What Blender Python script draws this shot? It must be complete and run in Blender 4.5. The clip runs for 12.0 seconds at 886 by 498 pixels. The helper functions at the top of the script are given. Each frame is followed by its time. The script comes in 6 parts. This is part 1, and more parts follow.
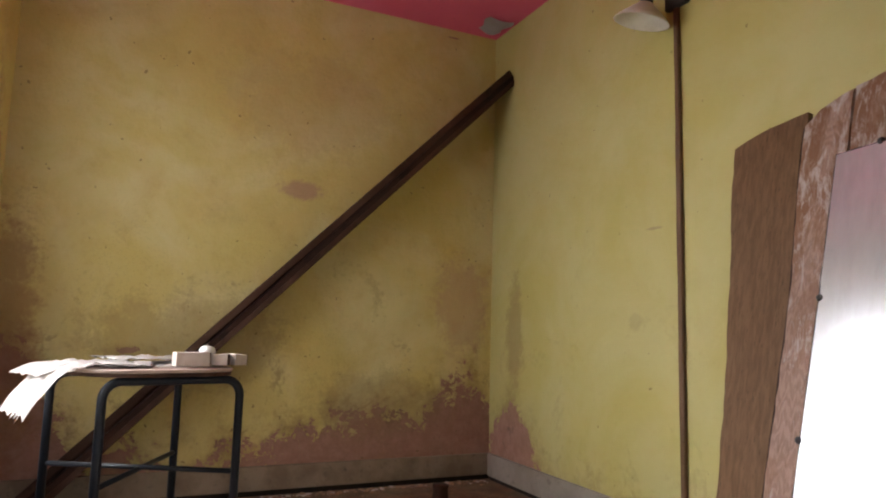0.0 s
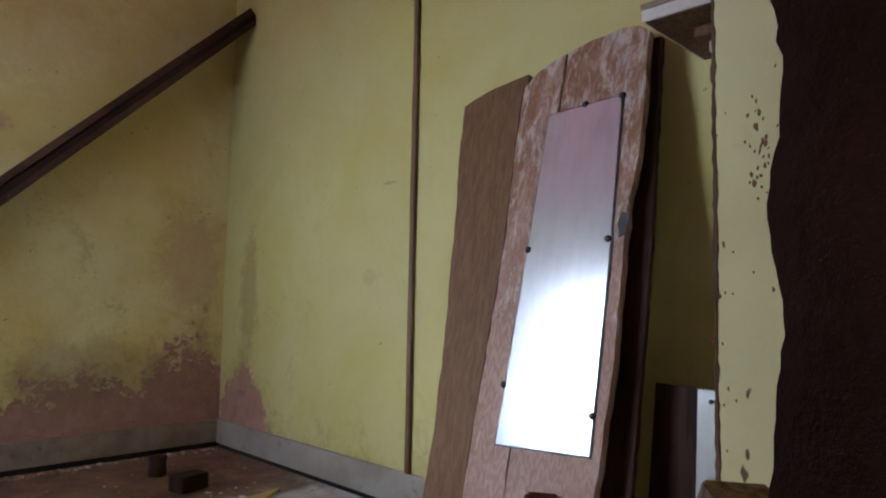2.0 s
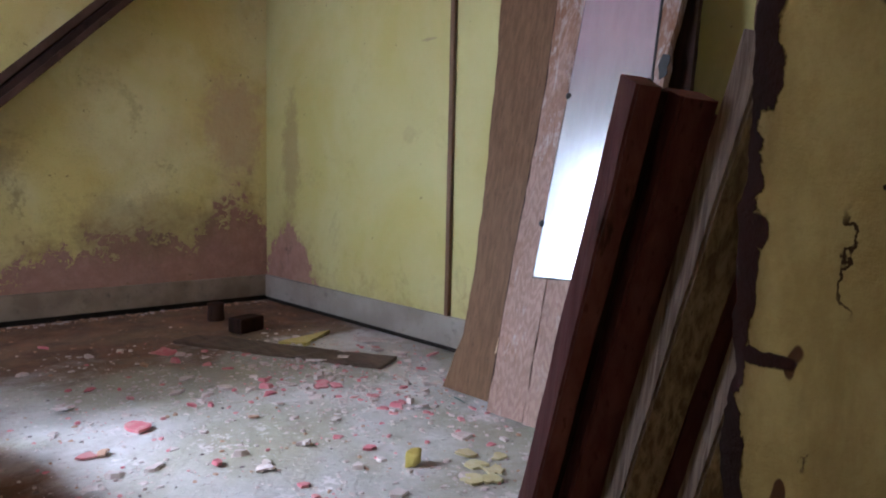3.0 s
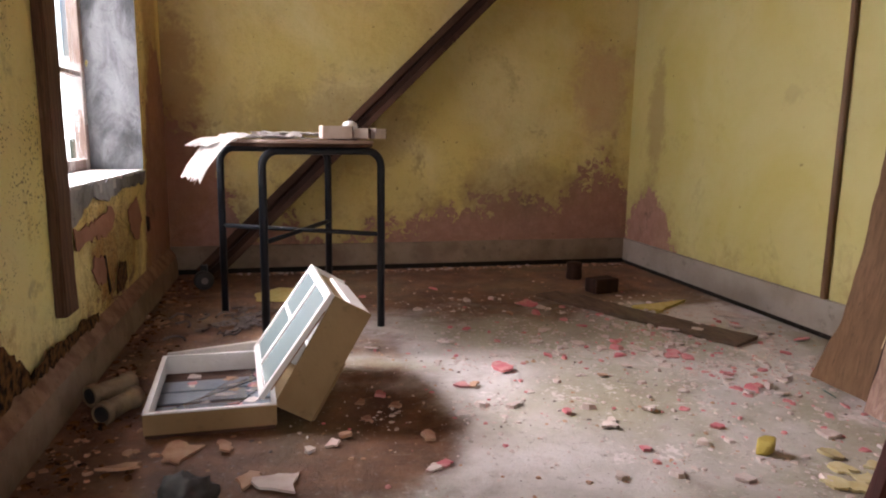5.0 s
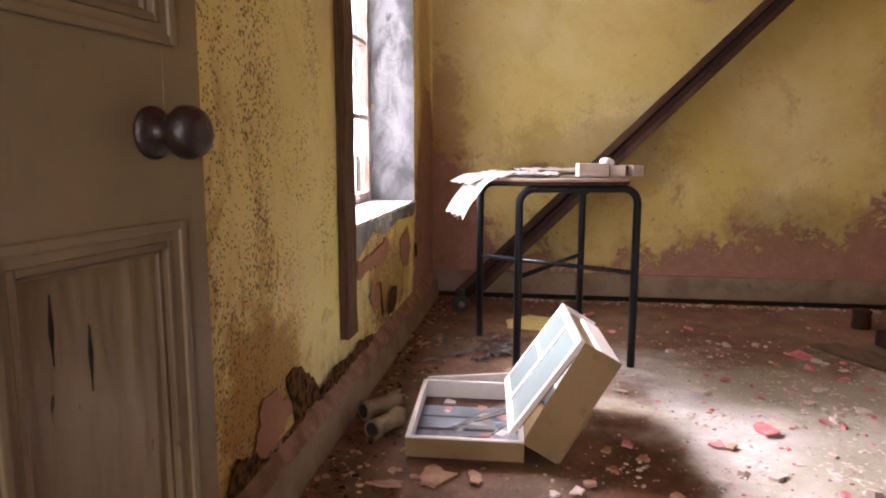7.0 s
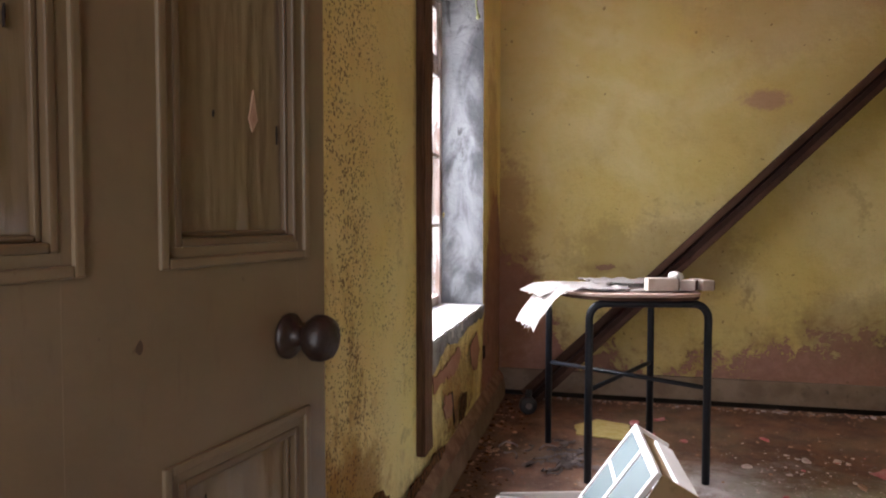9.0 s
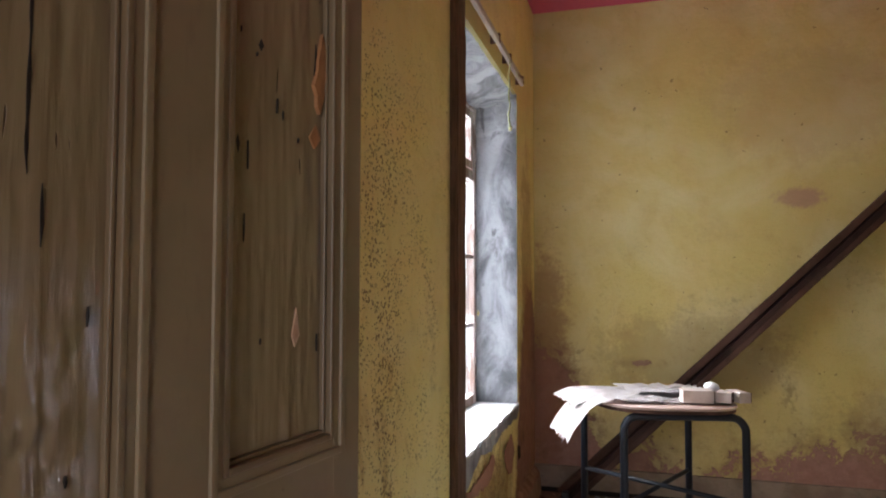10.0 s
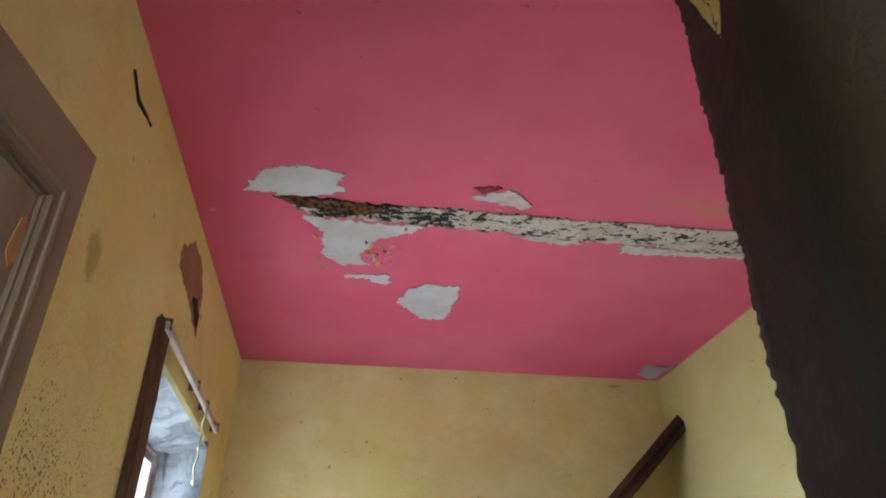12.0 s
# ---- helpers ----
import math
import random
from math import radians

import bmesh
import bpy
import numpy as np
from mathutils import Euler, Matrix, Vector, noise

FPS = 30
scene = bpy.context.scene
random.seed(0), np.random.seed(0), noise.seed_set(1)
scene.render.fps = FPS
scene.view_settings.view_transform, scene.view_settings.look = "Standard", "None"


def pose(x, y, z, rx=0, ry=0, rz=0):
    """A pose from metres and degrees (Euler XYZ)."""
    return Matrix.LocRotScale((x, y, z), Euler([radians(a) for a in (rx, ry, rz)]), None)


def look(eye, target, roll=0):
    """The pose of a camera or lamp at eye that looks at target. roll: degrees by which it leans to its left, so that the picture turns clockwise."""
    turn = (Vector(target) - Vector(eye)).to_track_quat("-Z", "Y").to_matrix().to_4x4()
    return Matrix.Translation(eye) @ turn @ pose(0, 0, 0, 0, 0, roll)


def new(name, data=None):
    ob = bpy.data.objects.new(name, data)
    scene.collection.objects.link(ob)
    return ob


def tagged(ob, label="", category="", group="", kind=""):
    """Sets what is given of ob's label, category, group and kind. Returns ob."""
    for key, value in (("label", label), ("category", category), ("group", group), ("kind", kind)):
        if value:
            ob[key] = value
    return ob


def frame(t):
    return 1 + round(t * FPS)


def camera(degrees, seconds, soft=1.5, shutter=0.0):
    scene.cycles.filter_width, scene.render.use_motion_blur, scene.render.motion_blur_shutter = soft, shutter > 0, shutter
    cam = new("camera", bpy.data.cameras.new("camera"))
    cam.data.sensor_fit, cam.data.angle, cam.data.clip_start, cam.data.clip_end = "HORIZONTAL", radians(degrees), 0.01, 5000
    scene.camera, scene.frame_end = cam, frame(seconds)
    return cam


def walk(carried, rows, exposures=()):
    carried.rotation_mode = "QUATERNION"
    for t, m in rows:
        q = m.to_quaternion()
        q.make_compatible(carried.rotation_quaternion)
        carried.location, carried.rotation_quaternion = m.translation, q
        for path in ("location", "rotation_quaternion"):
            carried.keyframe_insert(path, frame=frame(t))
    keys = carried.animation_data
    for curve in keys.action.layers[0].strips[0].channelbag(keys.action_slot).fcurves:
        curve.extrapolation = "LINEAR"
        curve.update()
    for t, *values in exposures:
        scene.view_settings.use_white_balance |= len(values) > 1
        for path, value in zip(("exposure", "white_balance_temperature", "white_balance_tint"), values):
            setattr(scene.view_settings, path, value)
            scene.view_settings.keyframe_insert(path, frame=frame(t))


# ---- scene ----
cam = camera(66.7, 12.0, soft=2.0)
PATH = [
    (0, (0.145, 0.097, 0.863), (0.978, 1.900, 1.103), 1.55),
    (0.5, (0.184, 0.120, 0.854), (1.024, 1.920, 1.088), 1.46),
    (1, (0.297, 0.135, 0.847), (1.422, 1.777, 1.039), 1.57),
    (1.5, (0.311, 0.144, 0.848), (1.693, 1.577, 1.033), 1.23),
    (2, (0.317, 0.145, 0.827), (1.729, 1.552, 0.980), 1.11),
    (2.5, (0.257, 0.125, 0.755), (1.685, 1.525, 0.737), 0.92),
    (2.8, (0.220, 0.108, 0.731), (1.623, 1.525, 0.576), 1.19),
    (3, (0.199, 0.094, 0.703), (1.559, 1.548, 0.513), 1.32),
    (3.2, (0.195, 0.086, 0.672), (1.479, 1.601, 0.443), 1.22),
    (4.8, (0.173, 0.040, 0.715), (0.700, 1.942, 0.387), 0.92),
    (5, (0.178, 0.041, 0.729), (0.622, 1.963, 0.402), 0.87),
    (5.5, (0.169, 0.021, 0.768), (0.331, 1.991, 0.463), 0.55),
    (6, (0.170, 0.016, 0.775), (0.075, 1.991, 0.471), 0.46),
    (6.5, (0.166, 0.026, 0.793), (-0.072, 1.988, 0.491), 0.35),
    (8.5, (0.154, -0.010, 0.921), (-0.184, 1.953, 0.743), 0.11),
    (9, (0.124, -0.061, 0.980), (-0.329, 1.886, 0.896), 0.08),
    (9.5, (0.138, -0.108, 1.074), (-0.416, 1.814, 1.088), -0.04),
    (10, (0.154, -0.121, 1.172), (-0.407, 1.797, 1.266), 0.10),
    (10.5, (0.159, -0.142, 1.238), (-0.347, 1.770, 1.535), 0.24),
    (11, (0.172, -0.167, 1.269), (-0.185, 1.703, 1.883), 0.37),
    (11.5, (0.185, -0.158, 1.278), (0.076, 1.641, 2.146), 0.37),
    (12, (0.182, -0.144, 1.281), (0.442, 1.561, 2.293), -0.09),
]
walk(cam, [(t, look(eye, target, roll)) for t, eye, target, roll in PATH],
     [(0.0, 0.05, 6700, 14), (0.6, -0.05, 6200, 11), (1.0, -0.12, 5900, 10), (1.5, -0.17, 5600, 9), (2.2, -0.17, 5350, 9), (3.2, 0.04, 5200, 13), (4.8, -0.08, 6700, 21), (5.2, -0.04, 6900, 23), (6.0, 0.34, 6900, 27),
      (6.5, 0.5, 6900, 27), (8.5, 0.15, 6500, 22), (9.5, 0.0, 6300, 16), (10.5, 0.2, 5900, 11), (11.0, 0.30, 5600, 5), (12.0, 0.76, 5300, 3)])

# ---- world and light ----
world = bpy.data.worlds.new("world")
scene.world = world
world.use_nodes = True
wn = world.node_tree.nodes
sky = wn.new("ShaderNodeTexSky")
sky.sky_type, sky.sun_disc = "NISHITA", False
sky.sun_elevation, sky.sun_rotation = radians(41), radians(299)
wn["Background"].inputs["Strength"].default_value = 0.12
world.node_tree.links.new(sky.outputs[0], wn["Background"].inputs["Color"])

# broad daylight from a thinly veiled sun, high in the west
sun = new("sun", bpy.data.lights.new("sun", "SUN"))
sun.data.energy, sun.data.angle, sun.data.color = 5.0, radians(17), (0.96, 0.955, 1.0)
sun.matrix_world = look((-0.87 * 7.5, 0.49 * 7.5, 6.6), (0, 0, 0))

# the bright north-western sky outside, and the general skylight in the opening
for title, size, power, spread, eye, aim in (
        ("window_skylight", (1.7, 1.5), 178.0, 180, (-1.35, 3.35, 1.95), (0.7, 1.95, 0.85)),
        ("window_daylight", (1.10, 1.44), 16.0, 180, (-0.705, 2.595, 1.32), (1.0, 2.595, 1.32))):
    glow = bpy.data.lights.new(title, "AREA")
    glow.shape, glow.size, glow.size_y = "RECTANGLE", *size
    glow.energy, glow.color, glow.spread = power, (0.95, 0.98, 1.0), radians(spread)
    new(title, glow).matrix_world = look(eye, aim)

# unseen fill lamp added behind the camera to brighten door and jamb
hall = bpy.data.lights.new("hall_fill", "AREA")
hall.shape, hall.size, hall.size_y = "RECTANGLE", 0.9, 1.9
hall.energy, hall.color = 31.0, (0.95, 0.98, 1.0)
new("hall_fill", hall).matrix_world = look((0.0, -1.75, 1.15), (0.1, 0.6, 1.0))

# ---- plan ----
XW, XE, YN, YS, H = -0.426, 2.152, 3.715, 0.178, 2.72
JAMB = 0.41          # right side of the doorway
LINTEL = 2.03
SKIRT = 0.149
WIN_Y0, WIN_Y1, WIN_Z0, WIN_Z1 = 2.03, 3.16, 0.575, 2.07


# ---- materials ----
class Nodes:
    """Short calls for building one material's node tree."""

    def __init__(self, name):
        self.m = bpy.data.materials.new(name)
        self.m.use_nodes = True
        self.t = self.m.node_tree
        self.bsdf = self.t.nodes["Principled BSDF"]
        self.pos = self.t.nodes.new("ShaderNodeNewGeometry").outputs["Position"]

    def put(self, kind, **inputs):
        n = self.t.nodes.new(kind)
        for k, v in inputs.items():
            self.feed(n.inputs[k], v)
        return n

    def feed(self, socket, v):
        if isinstance(v, bpy.types.NodeSocket):
            self.t.links.new(v, socket)
        elif isinstance(v, (tuple, list)) and len(v) == 3 and socket.type == "RGBA":
            socket.default_value = (*v, 1)
        else:
            socket.default_value = v

    def math(self, op, a, b=0.0, clamp=False):
        n = self.t.nodes.new("ShaderNodeMath")
        n.operation, n.use_clamp = op, clamp
        self.feed(n.inputs[0], a), self.feed(n.inputs[1], b)
        return n.outputs[0]

    def stretch(self, scale, vec=None):
        n = self.t.nodes.new("ShaderNodeVectorMath")
        n.operation = "MULTIPLY"
        self.feed(n.inputs[0], vec or self.pos)
        n.inputs[1].default_value = scale
        return n.outputs[0]

    def noise(self, scale, detail=4.0, rough=0.55, vec=None, warp=0.0):
        n = self.put("ShaderNodeTexNoise", Scale=scale, Detail=detail, Roughness=rough, Distortion=warp, Vector=vec or self.pos)
        return n.outputs["Fac"]

    def step(self, v, lo, hi):
        n = self.t.nodes.new("ShaderNodeMapRange")
        n.interpolation_type = "SMOOTHSTEP"
        self.feed(n.inputs[0], v)
        n.inputs[1].default_value, n.inputs[2].default_value = lo, hi
        return n.outputs[0]

    def mix(self, fac, a, b):
        n = self.t.nodes.new("ShaderNodeMix")
        n.data_type = "RGBA"
        self.feed(n.inputs[0], fac), self.feed(n.inputs[6], a), self.feed(n.inputs[7], b)
        return n.outputs[2]

    def axis(self, k):
        n = self.put("ShaderNodeSeparateXYZ", Vector=self.pos)
        return n.outputs[k]

    def near(self, place, radii):
        """One at a place, falling to nought at the given radii."""
        off = self.t.nodes.new("ShaderNodeVectorMath")
        off.operation = "SUBTRACT"
        self.feed(off.inputs[0], self.pos)
        off.inputs[1].default_value = place
        far = self.t.nodes.new("ShaderNodeVectorMath")
        far.operation = "LENGTH"
        self.feed(far.inputs[0], self.stretch([1 / r for r in radii], off.outputs[0]))
        return self.math("SUBTRACT", 1.0, far.outputs["Value"], True)

    def done(self, colour, rough=0.8, bump=None, depth=0.02, strength=0.5, metal=0.0):
        self.feed(self.bsdf.inputs["Base Color"], colour)
        self.feed(self.bsdf.inputs["Roughness"], rough)
        self.bsdf.inputs["Metallic"].default_value = metal
        if bump is not None:
            b = self.put("ShaderNodeBump", Strength=strength, Distance=depth, Height=bump)
            self.t.links.new(b.outputs[0], self.bsdf.inputs["Normal"])
        return self.m


def plain(name, a, b, scale=8.0, rough=0.7, depth=0.004, grain=90.0, metal=0.0, dirt=0.25):
    """Two close colours mottled, with fine grain and darker specks."""
    n = Nodes(name)
    col = n.mix(n.step(n.noise(scale, 5), 0.35, 0.65), a, b)
    col = n.mix(n.math("MULTIPLY", n.step(n.noise(scale * 3.7, 7, 0.7), 0.55, 0.75), dirt), col, tuple(c * 0.35 for c in a))
    return n.done(col, n.math("ADD", n.math("MULTIPLY", n.noise(scale * 2), 0.2), rough - 0.1), n.noise(grain, 5), depth, 0.5, metal)


def wood(name, a, b, grain=(1, 1, 0.06), scale=60.0, rough=0.6, worn=None, worn_at=0.62, depth=0.004):
    """Streaks along one axis (the small number in grain), with worn patches."""
    n = Nodes(name)
    v = n.stretch(grain)
    streak = n.noise(scale, 6, 0.6, v, 0.4)
    col = n.mix(n.step(streak, 0.32, 0.68), a, b)
    col = n.mix(n.math("MULTIPLY", n.step(n.noise(scale * 2.3, 3, 0.6, v), 0.6, 0.7), 0.5), col, tuple(c * 0.3 for c in a))
    if worn:
        patch = n.math("ADD", n.noise(7, 6, 0.65, n.stretch([g ** 0.3 for g in grain])), n.math("MULTIPLY", streak, 0.35))
        col = n.mix(n.step(patch, worn_at, worn_at + 0.06), col, worn)
    return n.done(col, rough, streak, depth, 0.6)


YELLOW, YELLOW_DEEP, YELLOW_PALE = (0.575, 0.455, 0.145), (0.45, 0.30, 0.08), (0.63, 0.535, 0.25)
RENDER_PINK, RENDER_DARK = (0.29, 0.145, 0.10), (0.13, 0.075, 0.05)


def painted_wall(name, yellow, deep, pale, damp, blobs=(), mould=0.0, stains=0.5, specks=0.5, rough_relief=0.004, grime=()):
    """Old distemper on plaster: clouds, stains, mould and places where the paint has come away over pink render."""
    n = Nodes(name)
    z = n.axis(2)
    cloud = n.noise(1.6, 5, 0.6, None, 0.5)
    mid = n.noise(7.0, 7, 0.62)
    fine = n.noise(38.0, 6, 0.65)
    col = n.mix(n.step(cloud, 0.36, 0.66), yellow, pale)
    col = n.mix(n.math("MULTIPLY", n.step(mid, 0.48, 0.78), stains * 0.7), col, deep)
    # smudges grow stronger towards the floor
    low_weight = n.step(z, 1.9, 0.4)
    smudge = n.step(n.math("ADD", n.noise(3.2, 7, 0.7, None, 0.8), n.math("MULTIPLY", fine, 0.25)), 0.68, 0.80)
    col = n.mix(n.math("MULTIPLY", n.math("MULTIPLY", smudge, stains), low_weight), col, (0.22, 0.145, 0.06))
    veil = n.math("MULTIPLY", n.step(n.noise(1.9, 5, 0.55, None, 0.6), 0.45, 0.75), stains * 0.38)
    col = n.mix(veil, col, (0.30, 0.185, 0.075))
    # the damp line near the floor, pushed up or down by blobs
    level = n.math("SUBTRACT", damp, z)
    for place, radii, gain in blobs:
        level = n.math("ADD", level, n.math("MULTIPLY", n.near(place, radii), gain))
    level = n.math("ADD", level, n.math("MULTIPLY", n.math("SUBTRACT", n.noise(4.5, 9, 0.68, None, 0.3), 0.5), 0.62))
    level = n.math("ADD", level, n.math("MULTIPLY", n.math("SUBTRACT", n.noise(19, 9, 0.76, None, 0.4), 0.5), 0.85))
    tide = n.math("MULTIPLY", n.step(level, -0.30, 0.02), 0.6)
    col = n.mix(n.math("MULTIPLY", tide, n.step(mid, 0.3, 0.7)), col, (0.21, 0.115, 0.04))
    bare = n.step(level, 0.0, 0.025)
    pink = n.mix(n.step(n.noise(14, 7, 0.7), 0.35, 0.7), RENDER_PINK, (0.37, 0.20, 0.145))
    pink = n.mix(n.step(n.noise(5, 6, 0.7), 0.55, 0.72), pink, RENDER_DARK)
    col = n.mix(bare, col, pink)
    for place, radii, shade, amount in grime:
        ragged = n.math("ADD", n.math("MULTIPLY", n.noise(8, 9, 0.72, None, 0.4), 0.85), n.math("MULTIPLY", n.noise(50, 6, 0.7), 0.4))
        patch = n.step(n.math("ADD", n.math("MULTIPLY", n.near(place, radii), 0.75), ragged), 0.85, 1.12)
        col = n.mix(n.math("MULTIPLY", patch, amount), col, shade)
    dots = n.math("MULTIPLY", n.step(n.noise(26, 2, 0.5), 0.735, 0.76), specks)
    col = n.mix(dots, col, (0.14, 0.08, 0.03))
    if mould:
        # mould in round specks of many sizes, thickest low down and towards the door
        cells = n.put("ShaderNodeTexVoronoi", Scale=150.0, Vector=n.pos)
        chance = n.put("ShaderNodeSeparateColor", Color=cells.outputs["Color"]).outputs[0]
        where = n.math("MULTIPLY", n.step(n.noise(2.6, 6, 0.68, n.stretch((1, 1, 0.6)), 0.6), 0.34, 0.62), 0.75)
        where = n.math("ADD", where, n.math("MULTIPLY", n.step(n.axis(1), 2.2, 1.0), n.math("MULTIPLY", n.step(z, 2.0, 0.4), 0.55)))
        where = n.math("ADD", where, n.math("MULTIPLY", n.near((XW, 1.50, 1.75), (9, 0.35, 0.40)), 0.35))
        where = n.math("ADD", where, n.math("MULTIPLY", n.math("SUBTRACT", n.noise(9, 6, 0.7), 0.5), 0.7))
        where = n.math("MULTIPLY", where, n.step(z, 2.5, 1.2), True)
        reach = n.math("MULTIPLY", where, n.math("MULTIPLY", n.math("POWER", chance, 1.5), 0.95))
        rust = n.step(n.math("ADD", n.noise(6, 8, 0.74, n.stretch((1, 1, 0.5)), 0.5), n.math("MULTIPLY", where, 0.22)), 0.62, 0.80)
        col = n.mix(n.math("MULTIPLY", n.math("MULTIPLY", rust, n.step(z, 1.6, 0.4)), mould * 0.7), col, (0.42, 0.215, 0.03))
        spots = n.step(n.math("SUBTRACT", reach, cells.outputs["Distance"]), 0.0, 0.10)
        col = n.mix(n.math("MULTIPLY", spots, mould * 0.8), col, (0.115, 0.056, 0.012))
    relief = n.math("ADD", n.math("MULTIPLY", mid, 1.2), n.math("MULTIPLY", fine, 0.35))
    relief = n.math("SUBTRACT", relief, n.math("MULTIPLY", bare, 0.55))
    return n.done(col, n.math("ADD", 0.62, n.math("MULTIPLY", fine, 0.3)), relief, rough_relief * 2.5, 0.7)


M_NORTH = painted_wall("paint_north", YELLOW, YELLOW_DEEP, YELLOW_PALE, 0.19,
                       [((1.5, YN, 0.15), (0.85, 9, 0.7), 0.36), ((2.00, YN, 0.6), (0.32, 9, 0.6), 0.40),
                        ((-0.38, YN, 0.5), (0.36, 9, 1.1), 0.85), ((0.15, YN, 0.73), (0.25, 9, 0.07), 0.75), ((1.85, YN, 2.67), (0.30, 9, 0.035), 2.75)], 0.15, 0.62, 0.6, 0.005,
                       [((1.45, YN, 0.45), (0.75, 9, 0.32), (0.20, 0.13, 0.06), 0.35), ((0.4, YN, 0.75), (0.9, 9, 0.45), (0.24, 0.155, 0.06), 0.4), ((-0.40, YN, 0.7), (0.32, 9, 1.2), (0.25, 0.11, 0.05), 0.6),
                        ((1.95, YN, 1.0), (0.3, 9, 0.5), (0.40, 0.22, 0.14), 0.5), ((0.95, YN, 1.60), (0.22, 9, 0.10), (0.37, 0.20, 0.14), 0.7), ((1.0, YN, 2.1), (0.9, 9, 0.5), (0.42, 0.29, 0.13), 0.35)])
# base paint darkened to offset the strong window light on this side
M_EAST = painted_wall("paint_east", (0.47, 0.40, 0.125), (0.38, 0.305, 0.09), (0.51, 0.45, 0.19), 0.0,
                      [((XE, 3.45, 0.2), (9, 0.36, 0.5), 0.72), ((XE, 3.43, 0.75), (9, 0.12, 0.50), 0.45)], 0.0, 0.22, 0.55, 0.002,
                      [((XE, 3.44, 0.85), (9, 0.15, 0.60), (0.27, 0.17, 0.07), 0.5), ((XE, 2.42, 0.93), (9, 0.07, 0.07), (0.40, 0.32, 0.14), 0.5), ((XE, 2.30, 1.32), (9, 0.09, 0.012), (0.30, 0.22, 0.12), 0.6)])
# base paint lightened, standing in for bounced light this wall lacks
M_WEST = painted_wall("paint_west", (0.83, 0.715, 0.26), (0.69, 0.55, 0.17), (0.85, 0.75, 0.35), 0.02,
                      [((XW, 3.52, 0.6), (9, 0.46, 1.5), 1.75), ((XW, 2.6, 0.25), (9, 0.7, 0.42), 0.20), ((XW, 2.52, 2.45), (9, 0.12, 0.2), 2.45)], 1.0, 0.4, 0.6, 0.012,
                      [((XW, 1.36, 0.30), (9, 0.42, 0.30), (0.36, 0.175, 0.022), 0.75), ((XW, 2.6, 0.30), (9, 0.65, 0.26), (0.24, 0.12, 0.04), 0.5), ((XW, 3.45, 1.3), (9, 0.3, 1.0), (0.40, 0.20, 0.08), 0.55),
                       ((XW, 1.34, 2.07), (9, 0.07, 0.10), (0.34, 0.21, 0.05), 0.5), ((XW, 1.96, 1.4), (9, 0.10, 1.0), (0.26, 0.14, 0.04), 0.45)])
M_SOUTH = painted_wall("paint_south", YELLOW, YELLOW_DEEP, YELLOW_PALE, 0.1, (), 0.1, 0.4)
M_PIER = painted_wall("paint_pier", (0.70, 0.63, 0.33), (0.62, 0.53, 0.25), (0.73, 0.67, 0.40), -0.3, (), 0.0, 0.2, 1.0, 0.002)


def ceiling_paint():
    n = Nodes("pink_ceiling_paint")
    col = n.mix(n.step(n.noise(1.3, 4), 0.35, 0.65), (0.60, 0.084, 0.150), (0.64, 0.112, 0.182))
    col = n.mix(n.math("MULTIPLY", n.step(n.noise(5, 8, 0.7), 0.58, 0.8), 0.3), col, (0.42, 0.14, 0.09))
    col = n.mix(n.math("MULTIPLY", n.near((1.55, 1.83, H), (0.45, 0.12, 9)), n.step(n.noise(9, 7, 0.7), 0.42, 0.6)), col, (0.50, 0.17, 0.13))
    col = n.mix(n.math("MULTIPLY", n.step(n.noise(30, 3), 0.72, 0.76), 0.5), col, (0.2, 0.03, 0.03))
    return n.done(col, 0.75, n.noise(12, 7), 0.006, 0.5)


